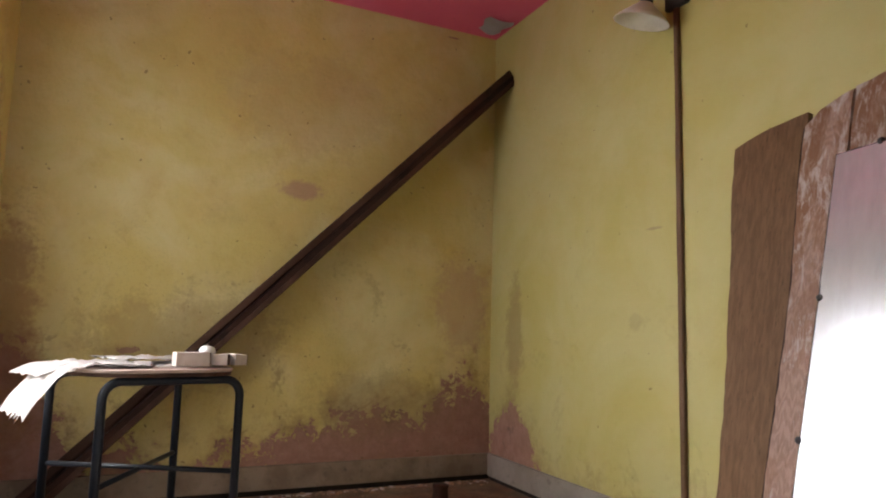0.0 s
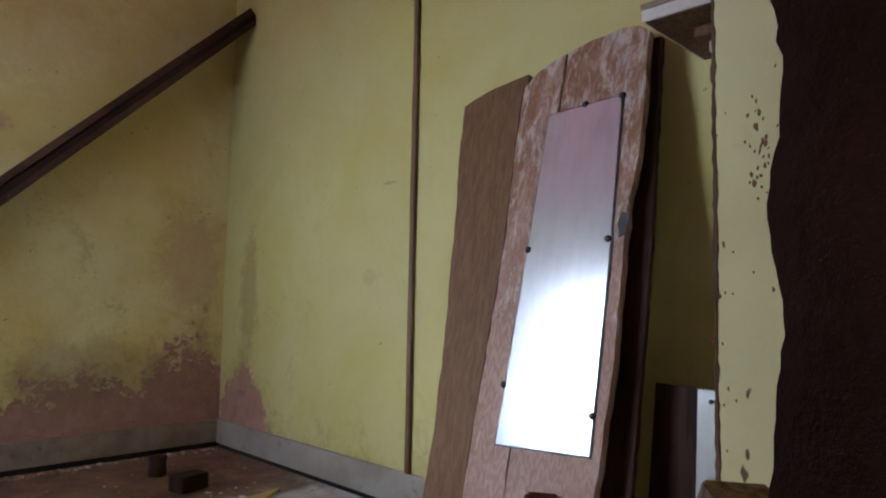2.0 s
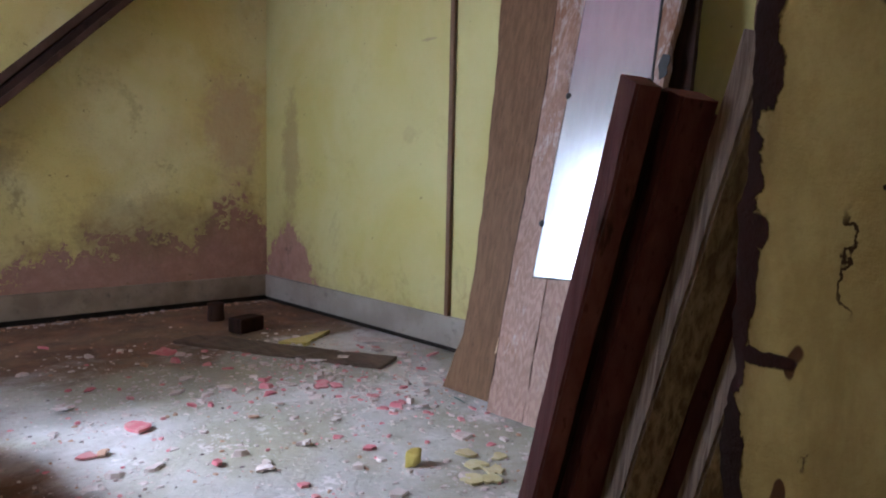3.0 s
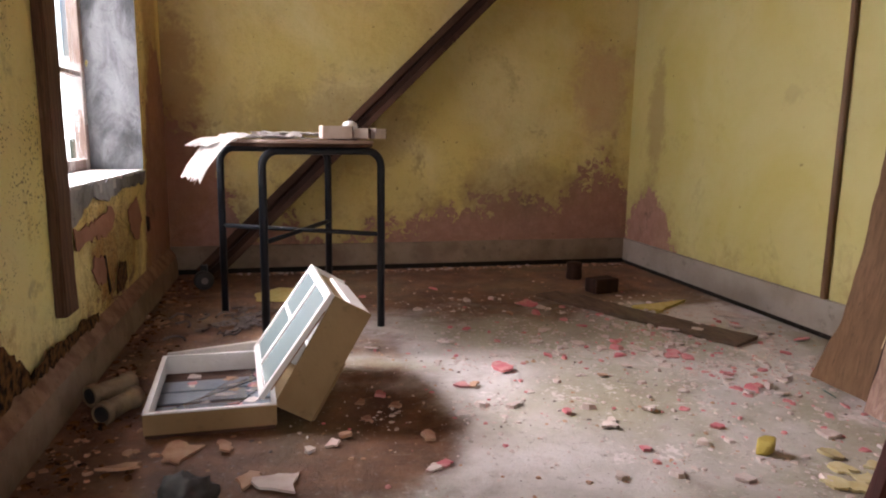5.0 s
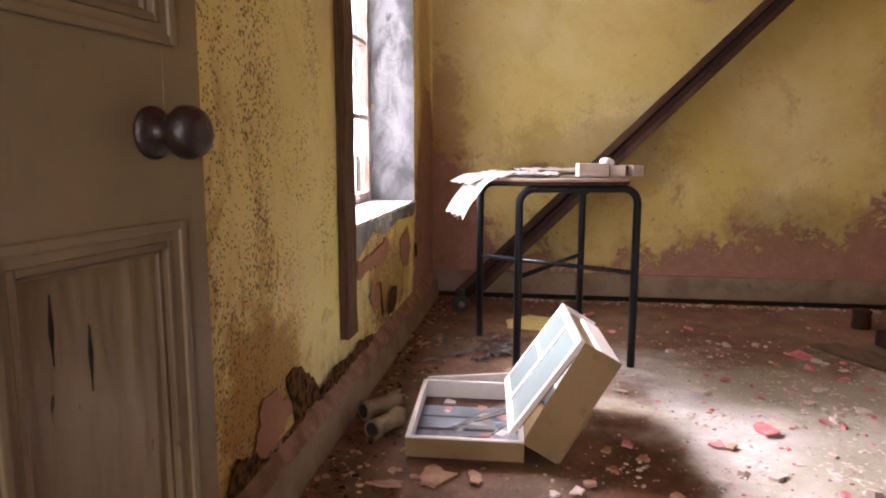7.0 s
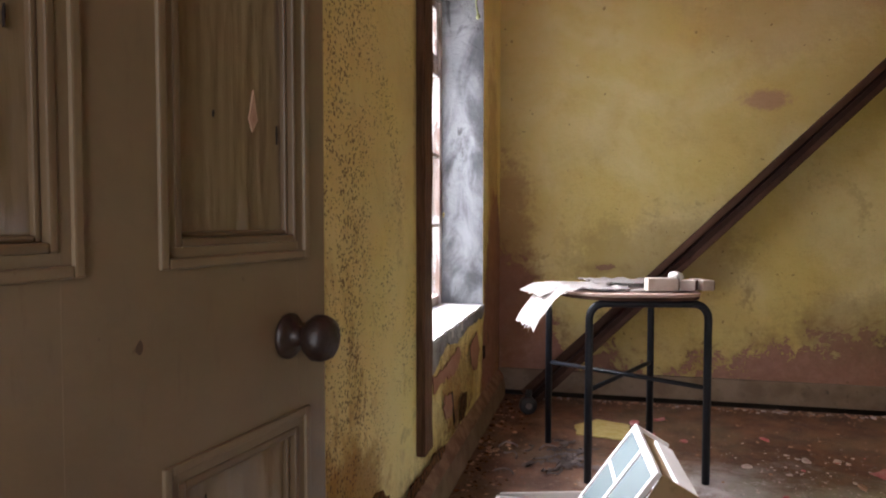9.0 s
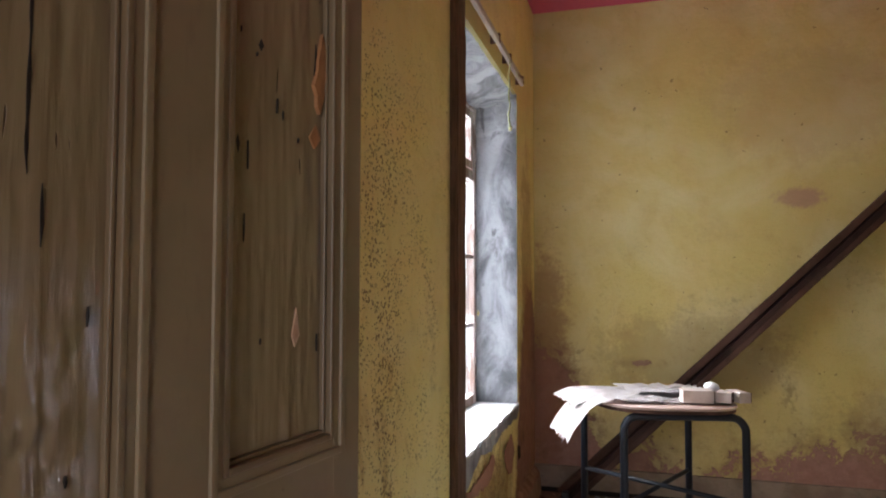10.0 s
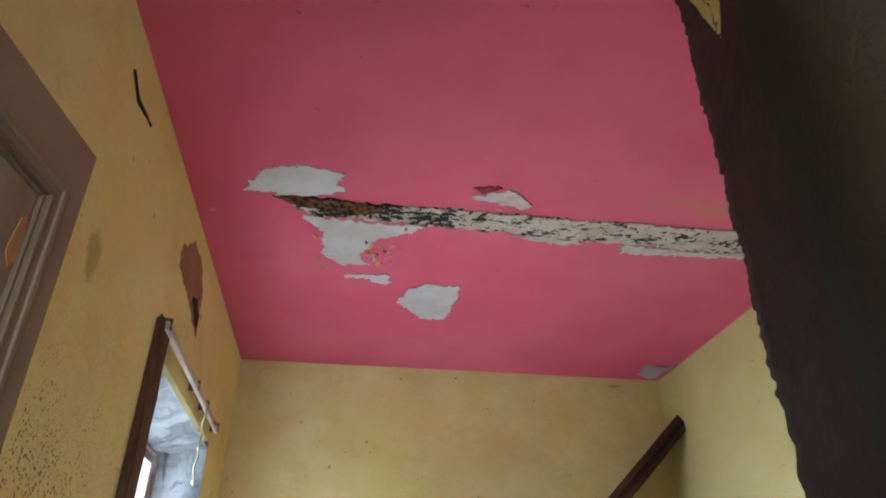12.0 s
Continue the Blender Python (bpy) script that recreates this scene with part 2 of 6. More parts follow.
def floor_concrete():
    n = Nodes("dusty_concrete")
    wob = n.math("MULTIPLY", n.math("SUBTRACT", n.noise(3.2, 7, 0.65, None, 0.4), 0.5), 1.3)
    # swept pale concrete in the middle, lightened for the window's pool of light; brown earth, damp and painted shade
    # towards the window wall and the back
    lit_open_floor = n.math("ADD", n.math("SUBTRACT", n.axis(0), 0.26), wob)
    # brown earth beside the cabinet, with its cast shadow painted in
    lit_open_floor = n.math("SUBTRACT", lit_open_floor, n.math("MULTIPLY", n.near((0.30, 1.62, 0), (0.42, 0.34, 9)), 0.9))
    lit_open_floor = n.math("MINIMUM", lit_open_floor, n.math("ADD", n.math("MULTIPLY", n.math("SUBTRACT", 2.78, n.axis(1)), 1.1), wob))
    pale = n.step(lit_open_floor, -0.10, 0.34)
    earth = n.mix(n.step(n.noise(8, 7, 0.7), 0.35, 0.68), (0.088, 0.039, 0.020), (0.20, 0.094, 0.048))
    earth = n.mix(n.math("MULTIPLY", n.step(n.noise(1.7, 5), 0.45, 0.65), 0.4), earth, (0.135, 0.115, 0.062))
    dust = n.mix(n.step(n.noise(2.2, 7, 0.65), 0.35, 0.66), (0.40, 0.375, 0.35), (0.60, 0.575, 0.565))
    dust = n.mix(n.math("MULTIPLY", n.step(n.noise(1.3, 5, 0.6, None, 0.6), 0.42, 0.62), 0.75), dust, (0.27, 0.25, 0.155))
    dust = n.mix(n.math("MULTIPLY", n.step(n.noise(5.5, 8, 0.7), 0.52, 0.70), 0.55), dust, (0.25, 0.195, 0.165))
    col = n.mix(pale, earth, dust)
    grains = n.math("MULTIPLY", n.step(n.noise(52, 5, 0.6), 0.58, 0.68), n.math("ADD", 0.18, n.math("MULTIPLY", pale, 0.4)))
    col = n.mix(grains, col, (0.56, 0.50, 0.48))
    powder = n.step(n.math("ADD", n.noise(7, 6, 0.6), n.math("MULTIPLY", n.noise(55, 4, 0.6), 0.5)), 0.86, 0.95)
    col = n.mix(n.math("MULTIPLY", n.math("MULTIPLY", powder, pale), 0.8), col, (0.70, 0.64, 0.64))
    col = n.mix(n.math("MULTIPLY", n.step(n.noise(33, 6, 0.7), 0.58, 0.70), 0.7), col, (0.10, 0.065, 0.045))
    col = n.mix(n.math("MULTIPLY", n.step(n.noise(61, 2), 0.72, 0.75), 0.7), col, (0.42, 0.12, 0.13))
    relief = n.math("ADD", n.noise(9, 8, 0.65), n.math("MULTIPLY", n.noise(85, 5, 0.65), 0.32))
    return n.done(col, n.math("ADD", 0.5, n.math("MULTIPLY", n.noise(6, 4), 0.35)), relief, 0.014, 0.8)


def mouldy_band():
    n = Nodes("mouldy_bare_plaster")
    col = n.mix(n.step(n.noise(11, 7, 0.7), 0.35, 0.7), (0.58, 0.50, 0.41), (0.46, 0.36, 0.28))
    blot = n.math("ADD", n.math("MULTIPLY", n.noise(40, 5, 0.65, n.stretch((0.8, 1.3, 1)), 0.4), 0.80), n.math("MULTIPLY", n.noise(7, 3, 0.5, n.stretch((1, 2.2, 1))), 0.40))
    blot = n.math("ADD", blot, n.math("MULTIPLY", n.step(n.axis(0), 1.0, 0.1), 0.09))
    col = n.mix(n.step(blot, 0.645, 0.665), col, (0.012, 0.011, 0.012))
    return n.done(col, 0.9, n.noise(30, 7, 0.7), 0.01, 0.8)


def cement():
    n = Nodes("patched_grey_cement")
    col = n.mix(n.step(n.noise(4, 7, 0.65, n.stretch((1, 1, 0.6)), 1.0), 0.36, 0.64), (0.135, 0.14, 0.15), (0.40, 0.415, 0.44))
    col = n.mix(n.math("MULTIPLY", n.step(n.noise(13, 8, 0.75, n.stretch((1, 1, 0.3)), 1.2), 0.56, 0.68), 0.8), col, (0.085, 0.085, 0.085))
    return n.done(col, 0.85, n.noise(16, 8, 0.7, None, 0.6), 0.02, 0.8)


def worn_jamb():
    """Thick dark brown gloss: low down it has flaked off the yellow paint in large islands, at the stop it is a dull olive."""
    n = Nodes("flaking_brown_over_yellow")
    y, z = n.axis(1), n.axis(2)
    v = n.stretch((1, 1, 0.55))
    ragged = n.math("SUBTRACT", n.noise(38, 5, 0.6, v, 0.5), 0.5)
    apart = n.math("ABSOLUTE", n.math("SUBTRACT", y, 0.163))
    gone = n.math("ADD", n.math("SUBTRACT", n.math("SUBTRACT", 0.778, z), n.math("MULTIPLY", apart, 1.5)), n.math("MULTIPLY", ragged, 0.03))
    gone = n.math("MAXIMUM", gone, n.math("ADD", n.math("SUBTRACT", 0.742, z), n.math("MULTIPLY", ragged, 0.03)))
    gone = n.math("MAXIMUM", gone, n.math("ADD", n.math("SUBTRACT", n.math("SUBTRACT", z, 1.62), n.math("MULTIPLY", n.math("ABSOLUTE", n.math("SUBTRACT", y, 0.138)), 3.5)), n.math("MULTIPLY", ragged, 0.03)))
    on = n.step(gone, 0.0, 0.004)
    # scraps of brown left along the broken room edge
    scraps = n.step(n.math("ADD", y, n.math("MULTIPLY", ragged, 0.034)), 0.1800, 0.1808)
    for place, radii in (((JAMB, 0.180, 0.742), (9, 0.012, 0.026)), ((JAMB, 0.180, 0.692), (9, 0.009, 0.010)), ((JAMB, 0.176, 0.652), (9, 0.018, 0.006)), ((JAMB, 0.146, 0.705), (9, 0.004, 0.005))):
        scraps = n.math("MAXIMUM", scraps, n.step(n.math("ADD", n.near(place, radii), n.math("MULTIPLY", ragged, 2.2)), 0.42, 0.50))
    on = n.math("MULTIPLY", on, n.math("SUBTRACT", 1.0, scraps))
    col = n.mix(n.step(n.noise(40, 6, 0.6, v), 0.3, 0.7), (0.026, 0.010, 0.008), (0.048, 0.017, 0.014))
    col = n.mix(n.math("MULTIPLY", n.step(n.noise(120, 5, 0.7, v), 0.5, 0.7), 0.7), col, (0.018, 0.010, 0.008))
    col = n.mix(n.step(n.noise(17, 3, 0.6), 0.70, 0.72), col, (0.20, 0.11, 0.04))
    dull = n.mix(n.step(n.noise(9, 6, 0.6, v), 0.3, 0.7), (0.019, 0.014, 0.008), (0.027, 0.020, 0.011))
    col = n.mix(n.step(n.math("ADD", y, n.math("MULTIPLY", ragged, 0.003)), 0.1085, 0.1065), col, dull)
    under = n.mix(n.step(n.noise(60, 7, 0.7, v), 0.35, 0.7), (0.42, 0.305, 0.11), (0.54, 0.42, 0.17))
    under = n.mix(n.math("MULTIPLY", n.step(n.noise(22, 6, 0.7, n.stretch((1, 1, 0.15))), 0.5, 0.7), 0.5), under, (0.27, 0.17, 0.06))
    bend = n.math("MULTIPLY", n.math("SUBTRACT", n.noise(34, 5, 0.6, n.stretch((1, 1, 0.8))), 0.5), 0.040)
    for at in (0.153, 0.139):
        line = n.math("ABSOLUTE", n.math("SUBTRACT", n.math("ADD", y, bend), at))
        crack = n.math("MULTIPLY", n.step(line, 0.0010, 0.0003), n.step(n.noise(14, 3), 0.44, 0.50))
        under = n.mix(crack, under, (0.045, 0.022, 0.010))
    under = n.mix(n.step(n.noise(55, 2, 0.5, v), 0.72, 0.74), under, (0.10, 0.045, 0.02))
    height = n.math("SUBTRACT", n.math("MULTIPLY", n.noise(90, 6, 0.7), 0.8), n.math("MULTIPLY", on, 0.8))
    return n.done(n.mix(on, col, under), n.math("ADD", 0.72, n.math("MULTIPLY", on, 0.1)), height, 0.005, 0.7)


def door_paint():
    """Thick brown-cream gloss, dripped, wrinkled and split down the grain."""
    n = Nodes("cracked_cream_gloss")
    v = n.stretch((1, 1, 0.06))
    drip = n.noise(24, 5, 0.6, v, 0.3)
    col = n.mix(n.step(drip, 0.3, 0.7), (0.168, 0.118, 0.064), (0.192, 0.136, 0.076))
    col = n.mix(n.math("MULTIPLY", n.step(n.noise(3, 5, 0.6), 0.5, 0.75), 0.4), col, (0.17, 0.102, 0.048))
    crack = n.step(n.noise(95, 2, 0.5, n.stretch((1, 1, 0.10)), 0.3), 0.735, 0.75)
    col = n.mix(crack, col, (0.04, 0.02, 0.010))
    chip = n.step(n.noise(17, 3, 0.6, n.stretch((1, 1, 0.35))), 0.735, 0.745)
    col = n.mix(chip, col, (0.30, 0.125, 0.035))
    wrinkle = n.noise(42, 3, 0.5, n.stretch((1, 1, 0.22)), 1.2)
    h = n.math("ADD", n.math("SUBTRACT", drip, n.math("MULTIPLY", crack, 0.8)), n.math("MULTIPLY", wrinkle, 0.35))
    return n.done(col, n.math("ADD", 0.15, n.math("MULTIPLY", n.noise(5, 4), 0.16)), h, 0.004, 0.5)


def door_gloss(name, light, dark):
    """The same gloss on the flat stiles and rails, with knocks and dirt."""
    n = Nodes(name)
    col = n.mix(n.step(n.noise(5, 6, 0.6), 0.3, 0.7), dark, light)
    col = n.mix(n.math("MULTIPLY", n.step(n.noise(3, 5, 0.6), 0.5, 0.75), 0.35), col, (0.17, 0.102, 0.048))
    col = n.mix(n.math("MULTIPLY", n.step(n.noise(60, 6, 0.7, n.stretch((1, 1, 0.2))), 0.55, 0.7), 0.25), col, (0.10, 0.062, 0.03))
    knock = n.step(n.noise(24, 2, 0.5, n.stretch((1, 1, 0.6))), 0.745, 0.76)
    col = n.mix(knock, col, (0.05, 0.025, 0.012))
    return n.done(col, n.math("ADD", 0.32, n.math("MULTIPLY", n.noise(5, 4), 0.2)), n.noise(28, 5), 0.002, 0.5)


def mirror_glass():
    """Silvered plate gone cloudy with age."""
    n = Nodes("clouded_mirror")
    v = n.stretch((1, 1, 0.12))
    haze = n.math("ADD", n.math("MULTIPLY", n.noise(26, 6, 0.65, v), 0.6), n.math("MULTIPLY", n.noise(5, 4), 0.4))
    n.done(n.mix(n.step(haze, 0.3, 0.75), (0.76, 0.76, 0.79), (0.60, 0.59, 0.62)), n.math("ADD", 0.15, n.math("MULTIPLY", haze, 0.10)), None, metal=0.72)
    return n.m


def figured_plank():
    """Flame-figured board: pinkish bare wood below, brown stain and chalky white scuffs of stripped varnish above."""
    n = Nodes("half_stripped_plank")
    z = n.axis(2)
    wave = n.put("ShaderNodeTexWave", Scale=30.0, Distortion=14.0, Detail=5.0, Vector=n.stretch((1, 1, 0.10)))
    wave.inputs["Detail Scale"].default_value = 1.4
    v = n.stretch((1, 1, 0.05))
    streak = n.noise(80, 6, 0.65, v, 0.3)
    col = n.mix(n.step(wave.outputs["Fac"], 0.1, 0.95), (0.27, 0.155, 0.115), (0.34, 0.205, 0.155))
    col = n.mix(n.math("MULTIPLY", n.step(streak, 0.5, 0.7), 0.55), col, (0.16, 0.075, 0.045))
    high = n.step(n.math("ADD", z, n.math("MULTIPLY", n.noise(5, 5, 0.6), 0.5)), 1.05, 1.55)
    stain = n.step(n.math("ADD", n.noise(11, 7, 0.72, n.stretch((1, 1, 0.45)), 0.6), n.math("MULTIPLY", high, 0.12)), 0.50, 0.64)
    col = n.mix(n.math("MULTIPLY", stain, n.math("ADD", 0.40, n.math("MULTIPLY", high, 0.55))), col, (0.19, 0.078, 0.030))
    scuff = n.math("ADD", n.noise(20, 8, 0.74, n.stretch((1, 1, 0.28)), 0.9), n.math("MULTIPLY", streak, 0.35))
    scuff = n.math("ADD", scuff, n.math("MULTIPLY", n.step(z, 0.5, 1.5), 0.10))
    col = n.mix(n.math("MULTIPLY", n.step(scuff, 0.73, 0.90), 0.66), col, (0.54, 0.47, 0.45))
    return n.done(col, 0.55, n.math("ADD", streak, n.math("MULTIPLY", scuff, 0.5)), 0.006, 0.7)


def clear_glass(name="clear_glass", tint=(0.93, 0.97, 0.98)):
    n = Nodes(name)
    n.done(tint, 0.03)
    n.bsdf.inputs["Transmission Weight"].default_value = 1.0
    n.bsdf.inputs["IOR"].default_value = 1.45
    return n.m


M_CEIL, M_FLOOR, M_BAND, M_CEMENT, M_JAMB, M_DOOR = ceiling_paint(), floor_concrete(), mouldy_band(), cement(), worn_jamb(), door_paint()
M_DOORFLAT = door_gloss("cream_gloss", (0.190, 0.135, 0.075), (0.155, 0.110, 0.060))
# darker gloss for the moulding's hollow and inner beads
M_DOORMOULD = door_gloss("darker_cream_gloss", (0.150, 0.100, 0.052), (0.105, 0.066, 0.033))
M_MIRROR, M_GLASS = mirror_glass(), clear_glass()
# half-clear panes tinted pale cyan
M_PALEGLASS = clear_glass("pale_cyan_glass", (0.34, 0.46, 0.48))
M_PALEGLASS.node_tree.nodes["Principled BSDF"].inputs["Transmission Weight"].default_value = 0.5
M_PALEGLASS.node_tree.nodes["Principled BSDF"].inputs["Roughness"].default_value = 0.18
M_BAREPLASTER = plain("bare_white_plaster", (0.52, 0.47, 0.45), (0.60, 0.57, 0.58), 6, 0.9, 0.008, 40)
M_PINKPLASTER = plain("bare_pink_plaster", (0.40, 0.205, 0.135), (0.33, 0.155, 0.095), 8, 0.9, 0.008, 40)
M_SKIRT = plain("grey_skirting_paint", (0.24, 0.20, 0.165), (0.32, 0.275, 0.235), 5, 0.6, 0.004, 60, 0, 0.6)
M_SKIRTN = plain("stained_skirting_paint", (0.26, 0.195, 0.135), (0.185, 0.125, 0.08), 7, 0.75, 0.008, 40, 0, 0.8)
M_SKIRTW = plain("soiled_skirting_plaster", (0.27, 0.205, 0.14), (0.19, 0.13, 0.082), 6, 0.85, 0.010, 30, 0, 0.8)
M_LEDGE = plain("crumbled_brown_ledge", (0.32, 0.20, 0.13), (0.19, 0.10, 0.058), 14, 0.9, 0.014, 40, 0, 0.9)
M_DARKGAP = plain("dark_void", (0.015, 0.011, 0.009), (0.02, 0.015, 0.012))
M_ROT = plain("rotten_dark_render", (0.014, 0.009, 0.006), (0.20, 0.095, 0.034), 46, 0.95, 0.04, 70)
M_ORANGE = plain("orange_undercoat", (0.55, 0.20, 0.03), (0.60, 0.30, 0.08), 20)
M_DARKRED = plain("dark_red_paint", (0.20, 0.012, 0.02), (0.26, 0.02, 0.03), 20)
M_SILL = plain("whitewashed_sill", (0.66, 0.66, 0.66), (0.52, 0.51, 0.50), 9, 0.8, 0.008, 50)
M_BROWNTRIM = wood("brown_stained_trim", (0.085, 0.042, 0.024), (0.165, 0.090, 0.055), (1, 1, 0.06), 90, 0.65, (0.24, 0.165, 0.125), 0.80)
M_SASH = wood("weathered_sash", (0.27, 0.18, 0.145), (0.42, 0.33, 0.29), (1, 1, 0.1), 60, 0.7, (0.58, 0.53, 0.51), 0.64)
M_RAILWHITE = wood("flaking_white_rail", (0.46, 0.41, 0.36), (0.56, 0.52, 0.48), (1, 0.1, 1), 50, 0.7, (0.19, 0.09, 0.05), 0.78)
# beam wood in two tones, shaded and lit
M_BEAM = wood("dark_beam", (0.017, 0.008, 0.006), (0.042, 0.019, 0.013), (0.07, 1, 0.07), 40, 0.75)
M_BEAMLIT = wood("beam_lit_tone", (0.044, 0.021, 0.013), (0.095, 0.047, 0.031), (0.07, 1, 0.07), 40, 0.65)
M_CONDUIT = wood("brown_conduit", (0.115, 0.055, 0.024), (0.16, 0.08, 0.036), (1, 1, 0.05), 60, 0.5)
M_PLANKA = wood("bare_brown_plank", (0.118, 0.060, 0.029), (0.172, 0.094, 0.049), (1, 1, 0.025), 60, 0.6)
M_PLANKB = figured_plank()
M_PALEWOOD = wood("pale_split_wood", (0.42, 0.27, 0.15), (0.52, 0.36, 0.22), (1, 1, 0.06), 50)
M_REDWOOD = wood("dark_red_batten", (0.125, 0.038, 0.042), (0.185, 0.068, 0.070), (1, 1, 0.06), 90, 0.62, (0.05, 0.022, 0.018), 0.80)
M_OLDWOOD = wood("weathered_batten", (0.15, 0.098, 0.072), (0.38, 0.28, 0.215), (1, 1, 0.03), 230, 0.8)
M_FLOORPLANK = wood("dusty_floor_plank", (0.062, 0.036, 0.022), (0.115, 0.074, 0.048), (0.7, 0.12, 1), 50, 0.8)
M_BLACKTUBE = plain("black_enamelled_tube", (0.006, 0.008, 0.012), (0.011, 0.014, 0.020), 12, 0.40, 0.002, 120)
M_TABLETOP = wood("bare_plywood_top", (0.36, 0.25, 0.20), (0.46, 0.34, 0.285), (0.08, 1, 1), 50)
M_PAPER = plain("stained_lining_paper", (0.60, 0.565, 0.54), (0.50, 0.45, 0.41), 9, 0.85, 0.004, 50, 0, 0.4)
M_BOXWOOD = plain("pale_softwood_offcut", (0.46, 0.38, 0.32), (0.56, 0.48, 0.43), 14)
M_WHITEPAINT = plain("white_cabinet_paint", (0.66, 0.64, 0.62), (0.74, 0.73, 0.72), 6, 0.5, 0.002, 80)
M_TANSIDE = plain("yellowed_cabinet_side", (0.22, 0.135, 0.055), (0.28, 0.185, 0.085), 5, 0.65, 0.003, 60, 0, 0.6)
M_DARKIRON = plain("dark_brown_knob_bakelite", (0.016, 0.008, 0.006), (0.026, 0.013, 0.008), 20, 0.42)
M_BLACK = plain("black_rubber", (0.012, 0.012, 0.013), (0.022, 0.021, 0.021), 20, 0.55)
M_PIPE = plain("soiled_cream_plastic", (0.27, 0.205, 0.125), (0.16, 0.11, 0.065), 14, 0.55)
M_TEAL = plain("faded_teal_scrap", (0.03, 0.10, 0.11), (0.05, 0.16, 0.16), 30, 0.7)
M_RAG = plain("dusty_grey_rag", (0.12, 0.095, 0.09), (0.21, 0.175, 0.17), 18, 0.95, 0.01, 60)
M_SHADE = plain("dusty_opal_glass", (0.62, 0.55, 0.47), (0.70, 0.64, 0.56), 10, 0.35)
M_MANTEL = plain("chipped_white_gloss", (0.50, 0.45, 0.44), (0.58, 0.54, 0.53), 9, 0.5, 0.003, 60, 0, 0.5)
M_MANTELTOP = wood("bare_shelf_edge", (0.12, 0.065, 0.040), (0.30, 0.22, 0.17), (1, 0.1, 1), 50)
M_PINKFLAKE = plain("pink_painted_plaster_flake", (0.50, 0.125, 0.155), (0.54, 0.25, 0.245), 30, 0.8, 0.004, 90)
M_WHITEFLAKE = plain("pale_plaster_flake", (0.50, 0.40, 0.37), (0.58, 0.51, 0.48), 30, 0.9, 0.004, 90)
M_TANFLAKE = plain("orange_render_flake", (0.34, 0.185, 0.115), (0.42, 0.27, 0.185), 30, 0.9, 0.004, 90)
M_CREAMFLAKE = plain("cream_yellow_plaster_flake", (0.50, 0.42, 0.21), (0.56, 0.50, 0.30), 30, 0.85, 0.004, 90)
M_OLIVE = plain("olive_yellow_plaster_lump", (0.34, 0.26, 0.04), (0.40, 0.31, 0.07), 30, 0.85, 0.004, 90)
M_YELLOWFLAKE = plain("yellow_plaster_flake", (0.46, 0.36, 0.10), (0.52, 0.43, 0.17), 30, 0.85, 0.004, 90)
M_HALL = plain("dim_hall_plaster", (0.36, 0.29, 0.20), (0.30, 0.23, 0.15), 3)
M_GRASS = plain("rough_grass", (0.06, 0.09, 0.025), (0.10, 0.12, 0.045), 2, 0.9)
M_CORD = plain("greenish_cord", (0.26, 0.29, 0.11), (0.34, 0.34, 0.18), 20)
M_RUST = plain("rust_brown_bare_wood", (0.30, 0.13, 0.045), (0.22, 0.09, 0.03), 20)


M_BLACKTUBE.node_tree.nodes["Principled BSDF"].inputs["Specular IOR Level"].default_value = 0.3
for dull in (M_BEAM, M_BEAMLIT, M_JAMB, M_REDWOOD, M_OLDWOOD, M_PLANKA, M_BROWNTRIM, M_ROT, M_DARKGAP):
    dull.node_tree.nodes["Principled BSDF"].inputs["Specular IOR Level"].default_value = 0.15
M_TRAYSLAT = plain("blue_grey_slat", (0.11, 0.13, 0.16), (0.17, 0.19, 0.22), 12, 0.5)
M_SKYWHITE = bpy.data.materials.new("bright_overcast")
M_SKYWHITE.use_nodes = True
M_SKYWHITE.node_tree.nodes["Principled BSDF"].inputs["Emission Color"].default_value = (0.93, 0.97, 1.0, 1)
M_SKYWHITE.node_tree.nodes["Principled BSDF"].inputs["Emission Strength"].default_value = 3.0


# ---- shapes ----
def cuboid(lo, hi, bevel=0.0):
    bm = bmesh.new()
    bmesh.ops.create_cube(bm, size=1)
    for v in bm.verts:
        v.co = Vector([lo[k] + (v.co[k] + 0.5) * (hi[k] - lo[k]) for k in range(3)])
    if bevel:
        bmesh.ops.bevel(bm, geom=bm.edges[:], offset=bevel, segments=2, affect="EDGES", profile=0.6)
    return bm


